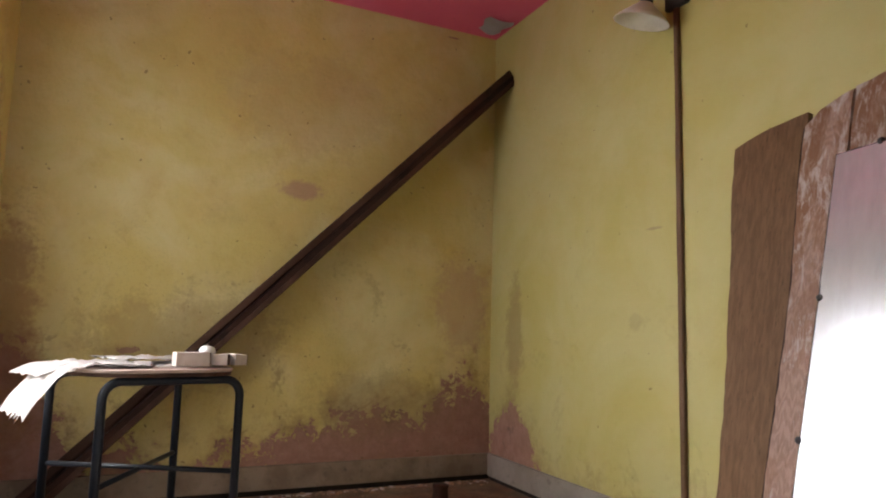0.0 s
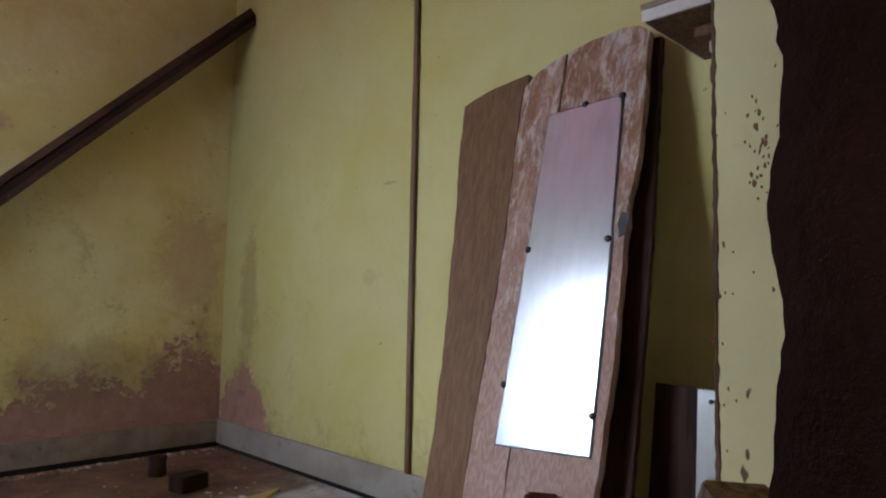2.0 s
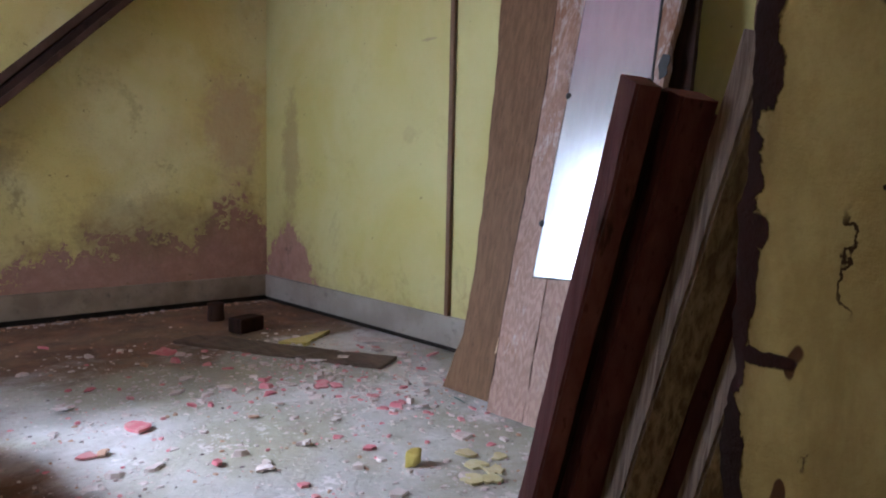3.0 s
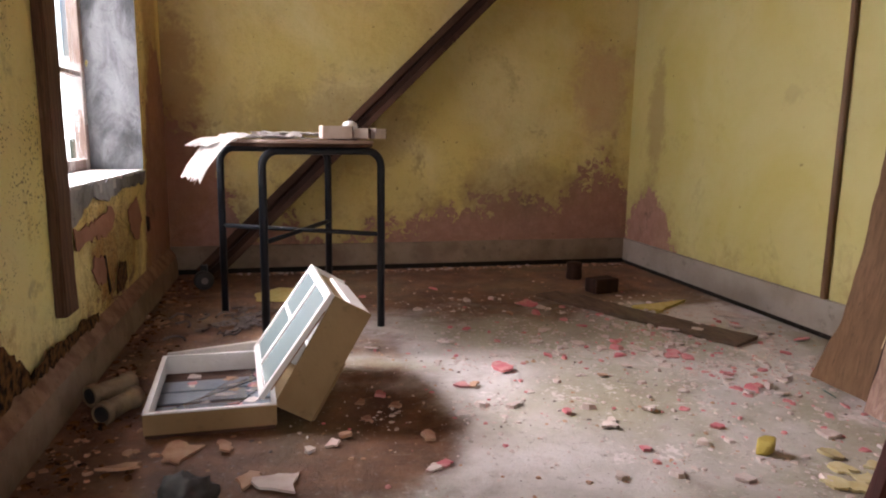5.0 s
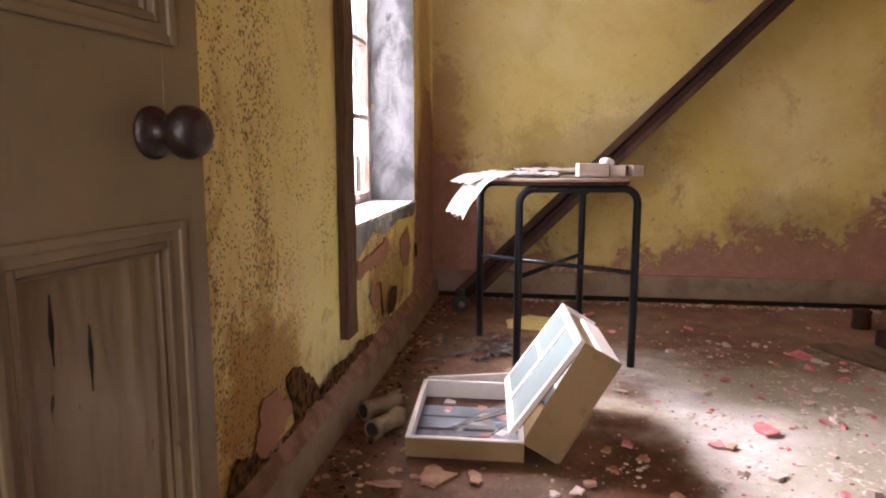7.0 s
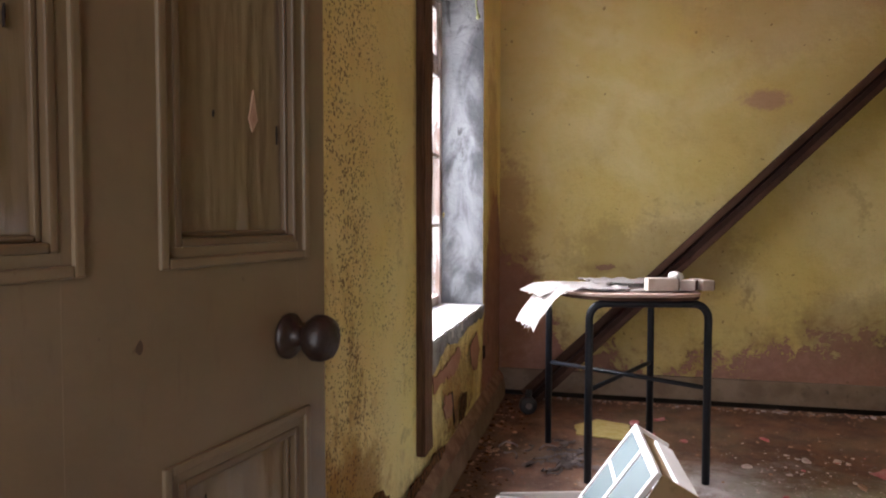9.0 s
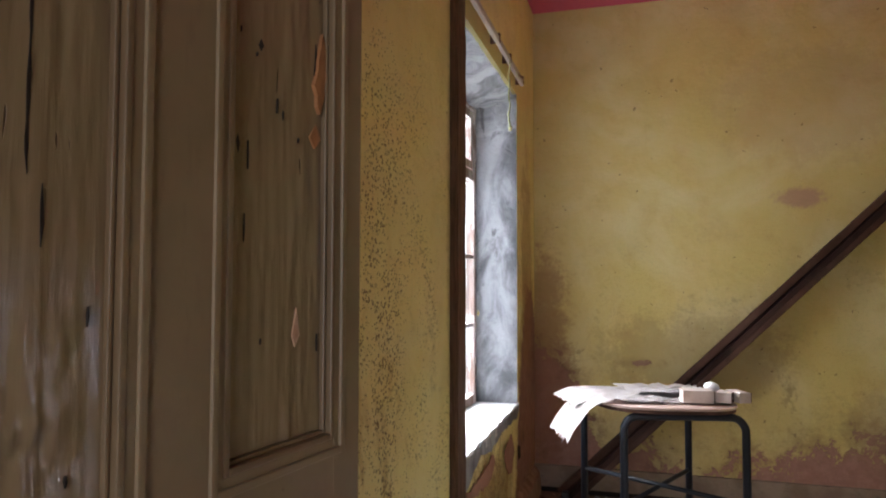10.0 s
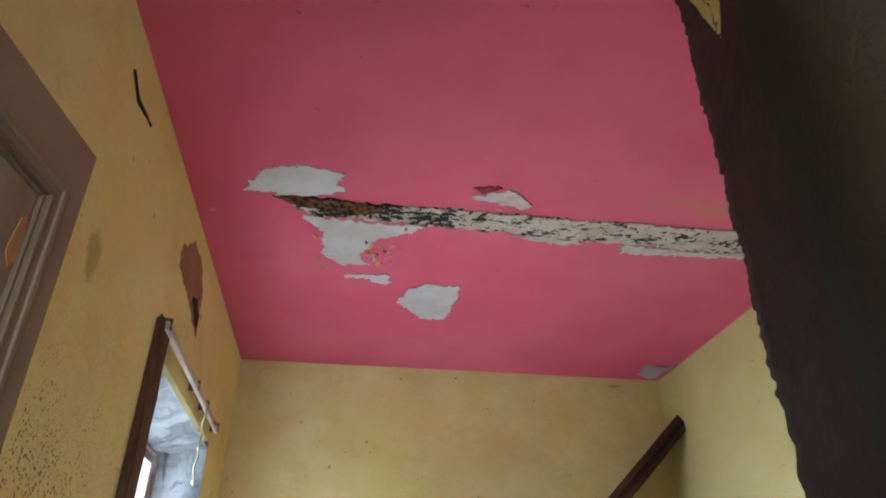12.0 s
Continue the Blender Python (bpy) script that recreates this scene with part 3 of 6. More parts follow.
def beam_between(a, b, width, thick, side=(0, 1, 0), bevel=0.003, wobble=0.0, seed=0, cuts=10):
    """A squared timber from a to b; width lies across both its length and the side vector."""
    a, b = Vector(a), Vector(b)
    ax = (b - a).normalized()
    w = ax.cross(Vector(side)).normalized()
    d = w.cross(ax).normalized()
    bm = bmesh.new()
    rnd = random.Random(seed)
    rings = []
    for i in range(cuts + 1):
        c = a.lerp(b, i / cuts)
        ring = []
        for sw, sd in ((-1, -1), (1, -1), (1, 1), (-1, 1)):
            j = [rnd.uniform(-wobble, wobble) for _ in range(2)]
            ring.append(bm.verts.new(c + w * (sw * width / 2 + j[0]) + d * (sd * thick / 2 + j[1])))
        rings.append(ring)
    for r, s in zip(rings, rings[1:]):
        for k in range(4):
            bm.faces.new((r[k], r[(k + 1) % 4], s[(k + 1) % 4], s[k]))
    bm.faces.new(rings[0][::-1]), bm.faces.new(rings[-1])
    bmesh.ops.recalc_face_normals(bm, faces=bm.faces[:])
    if bevel:
        long = [e for e in bm.edges if abs((e.verts[0].co - e.verts[1].co).normalized().dot(ax)) > 0.9]
        bmesh.ops.bevel(bm, geom=long, offset=bevel, segments=2, affect="EDGES")
    return bm


def sheet(outline, origin, u, v, thick, ragged=0.0, seed=0, step=0.03, bevel=0.0):
    """A plate from a flat outline (pairs along u and v), its rim roughened, thickened along the normal."""
    rnd = random.Random(seed)
    origin, u, v = Vector(origin), Vector(u).normalized(), Vector(v).normalized()
    n = u.cross(v).normalized()
    pts = []
    for (ax, ay), (bx, by) in zip(outline, outline[1:] + outline[:1]):
        many = max(1, int(math.hypot(bx - ax, by - ay) / step)) if ragged else 1
        for i in range(many):
            f = i / many
            pts.append((ax + (bx - ax) * f + rnd.uniform(-ragged, ragged), ay + (by - ay) * f + rnd.uniform(-ragged, ragged)))
    bm = bmesh.new()
    low = [bm.verts.new(origin + u * x + v * y) for x, y in pts]
    face = bm.faces.new(low)
    made = bmesh.ops.extrude_face_region(bm, geom=[face])
    for g in made["geom"]:
        if isinstance(g, bmesh.types.BMVert):
            g.co += n * thick
    bmesh.ops.recalc_face_normals(bm, faces=bm.faces[:])
    if bevel:
        bmesh.ops.bevel(bm, geom=bm.edges[:], offset=bevel, segments=1, affect="EDGES")
    return bm


def lathe(profile, base, axis, steps=24):
    """A turned shape: (radius, height) pairs about an axis."""
    axis = Vector(axis).normalized()
    turn = axis.to_track_quat("Z", "Y").to_matrix()
    bm = bmesh.new()
    rings = []
    for r, h in profile:
        rings.append([bm.verts.new(Vector(base) + turn @ Vector((r * math.cos(k * math.tau / steps), r * math.sin(k * math.tau / steps), h))) for k in range(steps)])
    for a, b in zip(rings, rings[1:]):
        for k in range(steps):
            bm.faces.new((a[k], a[(k + 1) % steps], b[(k + 1) % steps], b[k]))
    bm.faces.new(rings[0][::-1]), bm.faces.new(rings[-1])
    bmesh.ops.recalc_face_normals(bm, faces=bm.faces[:])
    return bm


def tube(points, radius, sides=10):
    """A round bar along a line of points."""
    bm = bmesh.new()
    pts = [Vector(p) for p in points]
    rings = []
    for i, p in enumerate(pts):
        way = (pts[min(i + 1, len(pts) - 1)] - pts[max(i - 1, 0)]).normalized()
        q = way.to_track_quat("Z", "Y").to_matrix()
        rings.append([bm.verts.new(p + q @ Vector((radius * math.cos(k * math.tau / sides), radius * math.sin(k * math.tau / sides), 0))) for k in range(sides)])
    for a, b in zip(rings, rings[1:]):
        off = min(range(sides), key=lambda s: (a[0].co - b[s].co).length)
        for k in range(sides):
            bm.faces.new((a[k], a[(k + 1) % sides], b[(k + 1 + off) % sides], b[(k + off) % sides]))
    bm.faces.new(rings[0][::-1]), bm.faces.new(rings[-1])
    bmesh.ops.recalc_face_normals(bm, faces=bm.faces[:])
    return bm


def mesh_object(name, bm, material, smooth=False):
    me = bpy.data.meshes.new(name)
    bm.to_mesh(me)
    bm.free()
    me.materials.append(material)
    if smooth:
        for f in me.polygons:
            f.use_smooth = True
    return new(name, me)


def root(name, at, label, category, group="", kind=""):
    ob = new(name)
    ob.location = at
    return tagged(ob, label, category, group, kind)


def part(name, bm, material, parent, label="", smooth=False):
    ob = mesh_object(name, bm, material, smooth)
    ob.parent = parent
    ob.matrix_parent_inverse = Matrix.Translation(parent.location).inverted()
    return tagged(ob, label)


def thing(name, bm, material, label, category, group="", kind="", smooth=False):
    return tagged(mesh_object(name, bm, material, smooth), label, category, group, kind)


def structure(name, bm, material, label, category):
    return thing(name, bm, material, label, category, "", "structure")


def joined(*parts):
    """Several bmeshes in one."""
    out = bmesh.new()
    for b in parts:
        me = bpy.data.meshes.new("x")
        b.to_mesh(me)
        b.free()
        out.from_mesh(me)
        bpy.data.meshes.remove(me)
    return out


# ---- setting ----
structure("ground", cuboid((-400, -400, -0.6), (400, 400, -0.35)), M_GRASS, "rough green grass ground outside the house", "ground")
structure("backdrop", cuboid((-30.2, -60, -0.34), (-30, 120, 11)), M_SKYWHITE, "plain bright overcast sky far outside the window", "backdrop")
structure("floor", cuboid((XW - 0.4, -1.9, -0.12), (XE + 0.25, YN + 0.25, 0.0)), M_FLOOR, "dusty grey concrete floor with damp earth by the window wall", "floor")
structure("ceiling", cuboid((XW - 0.4, -1.9, H), (XE + 0.25, YN + 0.25, H + 0.15)), M_CEIL, "faded raspberry pink painted plaster ceiling", "ceiling")
structure("wall_north", cuboid((XW - 0.38, YN, 0), (XE + 0.25, YN + 0.22, H)), M_NORTH, "stained yellow plaster wall peeling to pink render below", "wall")
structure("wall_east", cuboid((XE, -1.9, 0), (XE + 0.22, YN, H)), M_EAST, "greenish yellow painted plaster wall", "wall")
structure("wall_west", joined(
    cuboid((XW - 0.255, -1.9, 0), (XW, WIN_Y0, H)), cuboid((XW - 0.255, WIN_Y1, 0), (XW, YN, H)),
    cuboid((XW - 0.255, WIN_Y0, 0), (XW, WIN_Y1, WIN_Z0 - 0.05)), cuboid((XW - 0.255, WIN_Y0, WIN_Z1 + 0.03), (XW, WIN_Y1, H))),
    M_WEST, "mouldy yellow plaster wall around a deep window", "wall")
structure("wall_south", joined(cuboid((JAMB + 0.02, 0.03, 0), (XE, YS, H)), cuboid((XW, 0.03, LINTEL), (JAMB + 0.02, YS, H))),
          M_SOUTH, "yellow plaster wall beside the doorway", "wall")
# unseen wall added to close the hall behind the camera
structure("wall_hall", joined(cuboid((XW - 0.36, -2.1, 0), (0.3, -1.9, H)), cuboid((1.2, -2.1, 0), (XE + 0.22, -1.9, H)), cuboid((0.3, -2.1, 2.1), (1.2, -1.9, H))),
          M_HALL, "dim plaster wall of the hall with an open doorway", "wall")
structure("pier", sheet([(0.72, YS), (1.10, YS), (1.06, 0.391), (0.90, 0.391)], (0, 0, 0), (1, 0, 0), (0, 1, 0), H, 0.0, 0, 0.03, 0.004), M_PIER, "splayed cream painted plaster pier with a chipped edge", "pier")

# skirtings
structure("skirting_north", joined(cuboid((XW, YN - 0.022, 0.028), (XE, YN, SKIRT), 0.004)), M_SKIRTN, "stained grey-brown skirting board with a gap beneath", "skirting")
structure("skirting_east", cuboid((XE - 0.022, 0.9, 0.022), (XE, YN - 0.024, SKIRT), 0.004), M_SKIRT, "pale grey painted skirting board", "skirting")
# near-black strips paint the shade in the gap under the boards
structure("skirting_shade", joined(cuboid((XW, YN - 0.010, 0.0), (XE, YN - 0.004, 0.03)), cuboid((XE - 0.010, 0.9, 0.0), (XE - 0.004, YN - 0.03, 0.024))),
          M_DARKGAP, "dark strips painting the shade in the gap beneath the skirting boards", "gap")


def west_skirting(profile, rough):
    """One moulded run along the window wall, its edge uneven."""
    bm = bmesh.new()
    rows = []
    n = 150
    for i in range(n + 1):
        y = 0.2 + (YN - 0.024 - 0.2) * i / n
        rows.append([bm.verts.new((x + (rough * noise.noise((y * 14, k * 3, 1)) + 0.5 * rough * noise.noise((y * 45, k * 3, 2)) if k else 0), y, max(0.0, zz + (rough * noise.noise((y * 11, k * 2, 5)) if zz else 0)))) for k, (x, zz) in enumerate(profile)])
    for a, b in zip(rows, rows[1:]):
        for k in range(4):
            bm.faces.new((a[k], b[k], b[k + 1], a[k + 1]))
    bmesh.ops.recalc_face_normals(bm, faces=bm.faces[:])
    return bm


structure("skirting_west", west_skirting((((XW, 0.0), (XW + 0.040, 0.0), (XW + 0.036, 0.060), (XW + 0.031, 0.098), (XW, 0.100))), 0.002), M_SKIRTW, "soiled grey-beige plaster skirting along the window wall", "skirting")
structure("skirting_ledge", west_skirting((((XW, 0.095), (XW + 0.033, 0.0985), (XW + 0.026, 0.112), (XW + 0.012, 0.130), (XW, 0.145))), 0.002), M_LEDGE, "crumbling brown top edge of the plaster skirting", "skirting")


# window
def cement_reveal(y, z0, z1, x0, x1, seed, face):
    """A rough rendered side of the window opening."""
    rnd = random.Random(seed)
    bm = bmesh.new()
    nx, nz = 8, 34
    grid = [[bm.verts.new((x0 + (x1 - x0) * i / nx, y + face * (0.006 + 0.012 * noise.noise((i * 0.5, k * 0.35, seed)) + rnd.uniform(0, 0.003)) * (0 if i in (nx,) else 1),
                           z0 + (z1 - z0) * k / nz)) for k in range(nz + 1)] for i in range(nx + 1)]
    for i in range(nx):
        for k in range(nz):
            bm.faces.new((grid[i][k], grid[i + 1][k], grid[i + 1][k + 1], grid[i][k + 1]))
    return bm


XF = -0.63   # face of the sash
win = root("window_1", (XF, 2.6, WIN_Z0), "tall weathered wooden sash window of small panes in a deep opening", "window", "", "structure")
part("reveal", cement_reveal(WIN_Y1, WIN_Z0 - 0.02, WIN_Z1 + 0.04, XF - 0.02, XW, 3, -1), M_CEMENT, win, "patched grey cement side of the opening", True)
part("reveal", cement_reveal(WIN_Y0, WIN_Z0 - 0.02, WIN_Z1 + 0.04, XF - 0.02, XW, 7, 1), M_CEMENT, win, "", True)


def window_head():
    bm = bmesh.new()
    rnd = random.Random(4)
    nx, ny = 8, 22
    g = [[bm.verts.new((XF - 0.05 + (XW - XF + 0.05) * i / nx, WIN_Y0 + (WIN_Y1 - WIN_Y0) * k / ny,
                        WIN_Z1 - 0.05 + 0.05 * i / nx + (0.022 * noise.noise((i * 0.7, k * 0.6, 2)) + rnd.uniform(-0.004, 0.004)) * (1 if 0 < i < nx else 0.3))) for k in range(ny + 1)] for i in range(nx + 1)]
    for i in range(nx):
        for k in range(ny):
            bm.faces.new((g[i][k], g[i][k + 1], g[i + 1][k + 1], g[i + 1][k]))
    top = [[bm.verts.new((v.co.x, v.co.y, WIN_Z1 + 0.06)) for v in (row[0], row[-1])] for row in (g[0], g[-1])]
    bm.faces.new((top[0][0], top[0][1], top[1][1], top[1][0]))
    return bm


part("head", window_head(), M_CEMENT, win, "rough stone and mortar head of the opening", True)
part("sill", sheet([(0, 0), (WIN_Y1 - WIN_Y0, 0), (WIN_Y1 - WIN_Y0, 0.235), (0, 0.235)], (XW + 0.006, WIN_Y0, WIN_Z0 - 0.04), (0, 1, 0), (-1, 0, 0), 0.04, 0.004, 2, 0.04), M_SILL, win, "whitewashed sill with a broken edge")
part("sill_edge", sheet([(0, 0), (WIN_Y1 - WIN_Y0, 0), (WIN_Y1 - WIN_Y0 - 0.05, -0.05), (0.7, -0.035), (0.5, -0.07), (0.3, -0.04), (0.08, -0.11), (0, -0.11)],
                        (XW + 0.001, WIN_Y0, WIN_Z0 - 0.008), (0, 1, 0), (0, 0, 1), 0.008, 0.008, 4), M_CEMENT, win, "dark broken mortar under the sill")


def sash_frame(y0, y1, z0, z1, w, x0, x1):
    return [((x0, y0, z0), (x1, y0 + w, z1)), ((x0, y1 - w, z0), (x1, y1, z1)), ((x0, y0 + w, z0), (x1, y1 - w, z0 + w)), ((x0, y0 + w, z1 - w), (x1, y1 - w, z1))]


for lo, hi in sash_frame(WIN_Y0, WIN_Y1 - 0.004, WIN_Z0, 2.06, 0.045, XF - 0.045, XF):
    part("frame", cuboid(lo, hi, 0.004), M_SASH, win)
for zb, thick in ((0.958, 0.02), (1.289, 0.02), (1.69, 0.05)):
    part("glazing_bar", cuboid((XF - 0.040, WIN_Y0 + 0.045, zb - thick / 2), (XF - 0.004, WIN_Y1 - 0.05, zb + thick / 2), 0.004), M_SASH, win)
for yb in (2.48,):
    part("glazing_bar", cuboid((XF - 0.038, yb - 0.011, WIN_Z0 + 0.045), (XF - 0.006, yb + 0.011, 1.665), 0.004), M_SASH, win)
for y0, y1 in ((WIN_Y0 + 0.05, 2.58), (2.60, WIN_Y1 - 0.05)):
    for lo, hi in sash_frame(y0, y1, 1.72, 2.01, 0.04, XF - 0.042, XF - 0.006):
        part("casement_rail", cuboid(lo, hi, 0.003), M_SASH, win)
ys = [WIN_Y0 + 0.045, 2.48, WIN_Y1 - 0.05]
zs = [WIN_Z0 + 0.045, 0.958, 1.289, 1.665]
for y0, y1 in zip(ys, ys[1:]):
    for z0, z1 in zip(zs, zs[1:]):
        part("pane", cuboid((XF - 0.030, y0, z0), (XF - 0.027, y1, z1)), M_GLASS, win).visible_shadow = False

trim = root("window_trim", (XW, 1.99, 0.25), "dark brown wooden board nailed beside the window", "trim", "", "structure")
part("board", beam_between((XW + 0.014, 1.988, 0.245), (XW + 0.014, 1.985, 2.185), 0.028, 0.105, (0, 1, 0), 0.004, 0.002, 3, 24), M_BROWNTRIM, trim)
rail = root("curtain_rail", (XW, 2.5, 2.15), "flaking white wooden curtain rail on rusty hooks above the window", "curtain rail")
part("bar", beam_between((XW + 0.03, 1.95, 2.165), (XW + 0.03, 3.15, 2.150), 0.03, 0.018, (1, 0, 0), 0.003, 0.001, 2), M_RAILWHITE, rail)
for y, z in ((1.97, 2.165), (2.55, 2.157), (2.80, 2.154), (3.13, 2.15)):
    part("hook", joined(cuboid((XW, y - 0.006, z - 0.012), (XW + 0.042, y + 0.006, z + 0.03), 0.002), cuboid((XW, y - 0.004, z + 0.028), (XW + 0.006, y + 0.02, z + 0.045), 0.002)), M_BROWNTRIM, rail, "rusty iron hook")
cord = [(XW + 0.035 + 0.004 * math.sin(i * 1.7), 2.78 + 0.006 * math.sin(i * 1.1), 2.15 - 0.30 * i / 12) for i in range(13)]
thing("hanging_cord", joined(tube(cord, 0.004, 6), lathe([(0.003, 0), (0.009, 0.008), (0.008, 0.02), (0.003, 0.026)], (cord[-1][0], cord[-1][1], cord[-1][2] - 0.02), (0, 0, 1), 8)), M_CORD,
      "frayed pale green cord hanging from the curtain rail", "cord", "", "", True)

# ceiling damage
structure("ceiling_damage", sheet([(-0.13, 1.97), (0.3, 1.985), (0.55, 1.975), (1.1, 1.975), (1.7, 1.955), (XE - 0.002, 1.95), (XE - 0.002, 2.14), (1.83, 2.13), (1.3, 2.125), (0.8, 2.11), (0.4, 2.10), (0.0, 2.09)],
                                  (0, 0, H - 0.006), (1, 0, 0), (0, 1, 0), 0.006, 0.012, 11, 0.02), M_BAND, "long strip of fallen paint showing mouldy plaster", "damage")
structure("ceiling_hollow", sheet([(-0.13, 1.975), (0.0, 1.972), (0.13, 1.975), (0.26, 1.99), (0.29, 2.03), (0.20, 2.055), (0.10, 2.05), (-0.04, 2.03)], (0, 0, H - 0.008), (1, 0, 0), (0, 1, 0), 0.006, 0.006, 13, 0.015), M_ROT, "dark rotten hollow at the end of the fallen strip", "damage")
for seed, out, mat, lab in (
        (1, [(-0.23, 1.955), (-0.16, 1.83), (-0.02, 1.775), (0.14, 1.81), (0.10, 1.87), (0.13, 1.91), (0.0, 1.965), (-0.08, 1.968)], M_BAREPLASTER, "bare pinkish plaster patch where paint fell"),
        (2, [(-0.03, 2.095), (0.10, 2.11), (0.45, 2.115), (0.40, 2.17), (0.28, 2.23), (0.24, 2.32), (0.20, 2.40), (0.25, 2.46), (0.13, 2.47), (0.05, 2.40), (0.05, 2.20)], M_BAREPLASTER, "bare white plaster patch with ragged edges"),
        (6, [(0.15, 2.55), (0.28, 2.55), (0.33, 2.53), (0.36, 2.60), (0.31, 2.64), (0.26, 2.59), (0.16, 2.585)], M_BAREPLASTER, "small bare white plaster patch"),
        (3, [(0.41, 2.82), (0.44, 2.68), (0.51, 2.61), (0.68, 2.60), (0.685, 2.75), (0.665, 2.98), (0.55, 2.99)], M_BAREPLASTER, "bare white plaster patch shaped like a shield"),
        (4, [(0.60, 1.88), (0.68, 1.84), (0.73, 1.81), (0.84, 1.91), (0.82, 1.935), (0.70, 1.91)], M_WHITEFLAKE, "small bare plaster patch"),
        (7, [(0.60, 1.83), (0.70, 1.80), (0.66, 1.85)], M_DARKRED, "dark red lifted scrap of ceiling paint"),
        (5, [(0.80, 2.113), (1.10, 2.12), (1.12, 2.15), (1.02, 2.165), (0.88, 2.135)], M_WHITEFLAKE, "small bare plaster patch"),
        (8, [(1.28, 2.13), (1.85, 2.135), (1.86, 2.165), (1.5, 2.185), (1.30, 2.19)], M_WHITEFLAKE, "bare plaster lip below the fallen strip")):
    structure("ceiling_patch", sheet(out, (0, 0, H - 0.004 - 0.0004 * seed), (1, 0, 0), (0, 1, 0), 0.004, 0.012, seed, 0.013), mat, lab, "damage")


def curl(at, size):
    bm = bmesh.new()
    g = [[bm.verts.new((at[0] + size * (i / 6 - 0.5) * (1 + 0.2 * math.sin(k)), at[1] + size * (k / 6 - 0.5), at[2] - 0.004 - 0.03 * math.sin(i / 6 * 3.1) * (0.4 + 0.6 * k / 6))) for k in range(7)] for i in range(7)]
    for i in range(6):
        for k in range(6):
            bm.faces.new((g[i][k], g[i][k + 1], g[i + 1][k + 1], g[i + 1][k]))
    bmesh.ops.solidify(bm, geom=bm.faces[:], thickness=0.002)
    return bm


thing("peeling_paint", curl((2.04, 3.52, H), 0.16), M_BAREPLASTER, "curled flake of pale lining peeling off the ceiling corner", "peeling paint", "", "", True)
def shard(at, size, seed):
    r = random.Random(seed)
    bm = sheet([(size * r.uniform(0.3, 1) * math.cos(k * 1.256), size * r.uniform(0.3, 1) * math.sin(k * 1.256)) for k in range(5)], (0, 0, 0), (1, 0, 0), (0, 1, 0), 0.0015)
    bm.transform(pose(at[0], at[1], at[2] - 0.010, r.uniform(-35, 35), r.uniform(-35, 35), r.uniform(0, 360)))
    return bm


for i, (x, y) in enumerate(((0.03, 2.42), (0.05, 2.50), (0.25, 2.34), (0.30, 2.28), (0.34, 2.36), (0.29, 2.44), (0.72, 1.945), (0.83, 1.95), (-0.36, 2.10), (0.02, 2.24))):
    thing("paint_curl", shard((x, y, H), 0.022, i), M_ORANGE, "small lifted orange flake of ceiling paint", "peeling paint", "paint curls")

bits = random.Random(61)
for i in range(22):
    thing("paint_curl", shard((bits.gauss(0.285, 0.045), bits.gauss(2.34, 0.07), H), bits.uniform(0.008, 0.018), 100 + i), (M_ORANGE, M_BAREPLASTER, M_DARKRED)[i % 3], "small lifted flake of ceiling paint by the bare patch", "peeling paint", "paint curls")

# doorway
frame_1 = root("door_frame", (JAMB, 0.1, 0), "thick brown painted door frame flaking to yellow", "door frame", "", "structure")


def ragged_jamb():
    """The frame's upright: its room edge is broken and furred with old paint."""
    bm = bmesh.new()
    rnd = random.Random(8)
    n = 900
    rows = []
    for i in range(n + 1):
        z = LINTEL * i / n
        low = min(1.0, max(0.0, (0.80 - z) / 0.05))
        e = YS - 0.0006 + 0.0076 * low + 0.0015 * noise.noise((z * 9, 0.3, 0)) + 0.003 * noise.noise((z * 30, 1.3, 0)) + (0.002 + 0.0016 * min(1.0, max(0.0, z - 1.0) * 4)) * noise.noise((z * 75, 2.3, 0)) + (0.0009 + 0.0022 * min(1.0, max(0.0, z - 1.0) * 4)) * noise.noise((z * 210, 3.1, 0)) + rnd.uniform(-0.0002, 0.0002)
        d = 0.0015 * noise.noise((z * 8, 5, 0))
        rows.append([bm.verts.new(c) for c in ((JAMB + 0.03, e + 0.004, z), (JAMB + 0.004 + d, e, z), (JAMB + d, e - 0.012, z), (JAMB + 0.002, 0.108, z), (JAMB - 0.012, 0.103, z), (JAMB - 0.012, 0.02, z), (JAMB + 0.03, 0.02, z))])
    for a, b in zip(rows, rows[1:]):
        for k in range(6):
            bm.faces.new((a[k], b[k], b[k + 1], a[k + 1]))
    bm.faces.new(rows[0]), bm.faces.new(rows[-1][::-1])
    bmesh.ops.recalc_face_normals(bm, faces=bm.faces[:])
    return bm


part("upright", ragged_jamb(), M_JAMB, frame_1, "", True)
part("upright", cuboid((XW + 0.002, 0.02, 0), (XW + 0.045, YS, LINTEL - 0.04), 0.003), M_JAMB, frame_1)
part("head", cuboid((XW + 0.002, 0.02, LINTEL - 0.04), (JAMB - 0.013, YS, LINTEL), 0.003), M_JAMB, frame_1)

# the open door
DA = 0.1542
D_ALONG, D_OUT = Vector((-math.sin(DA), -math.cos(DA), 0)), Vector((math.cos(DA), -math.sin(DA), 0))
D_EDGE = Vector((-0.246, 0.806, 0))
door = root("door_1", (-0.30, 0.45, 0.01), "open four-panel door in cracked cream-brown gloss paint", "door", "", "structure")


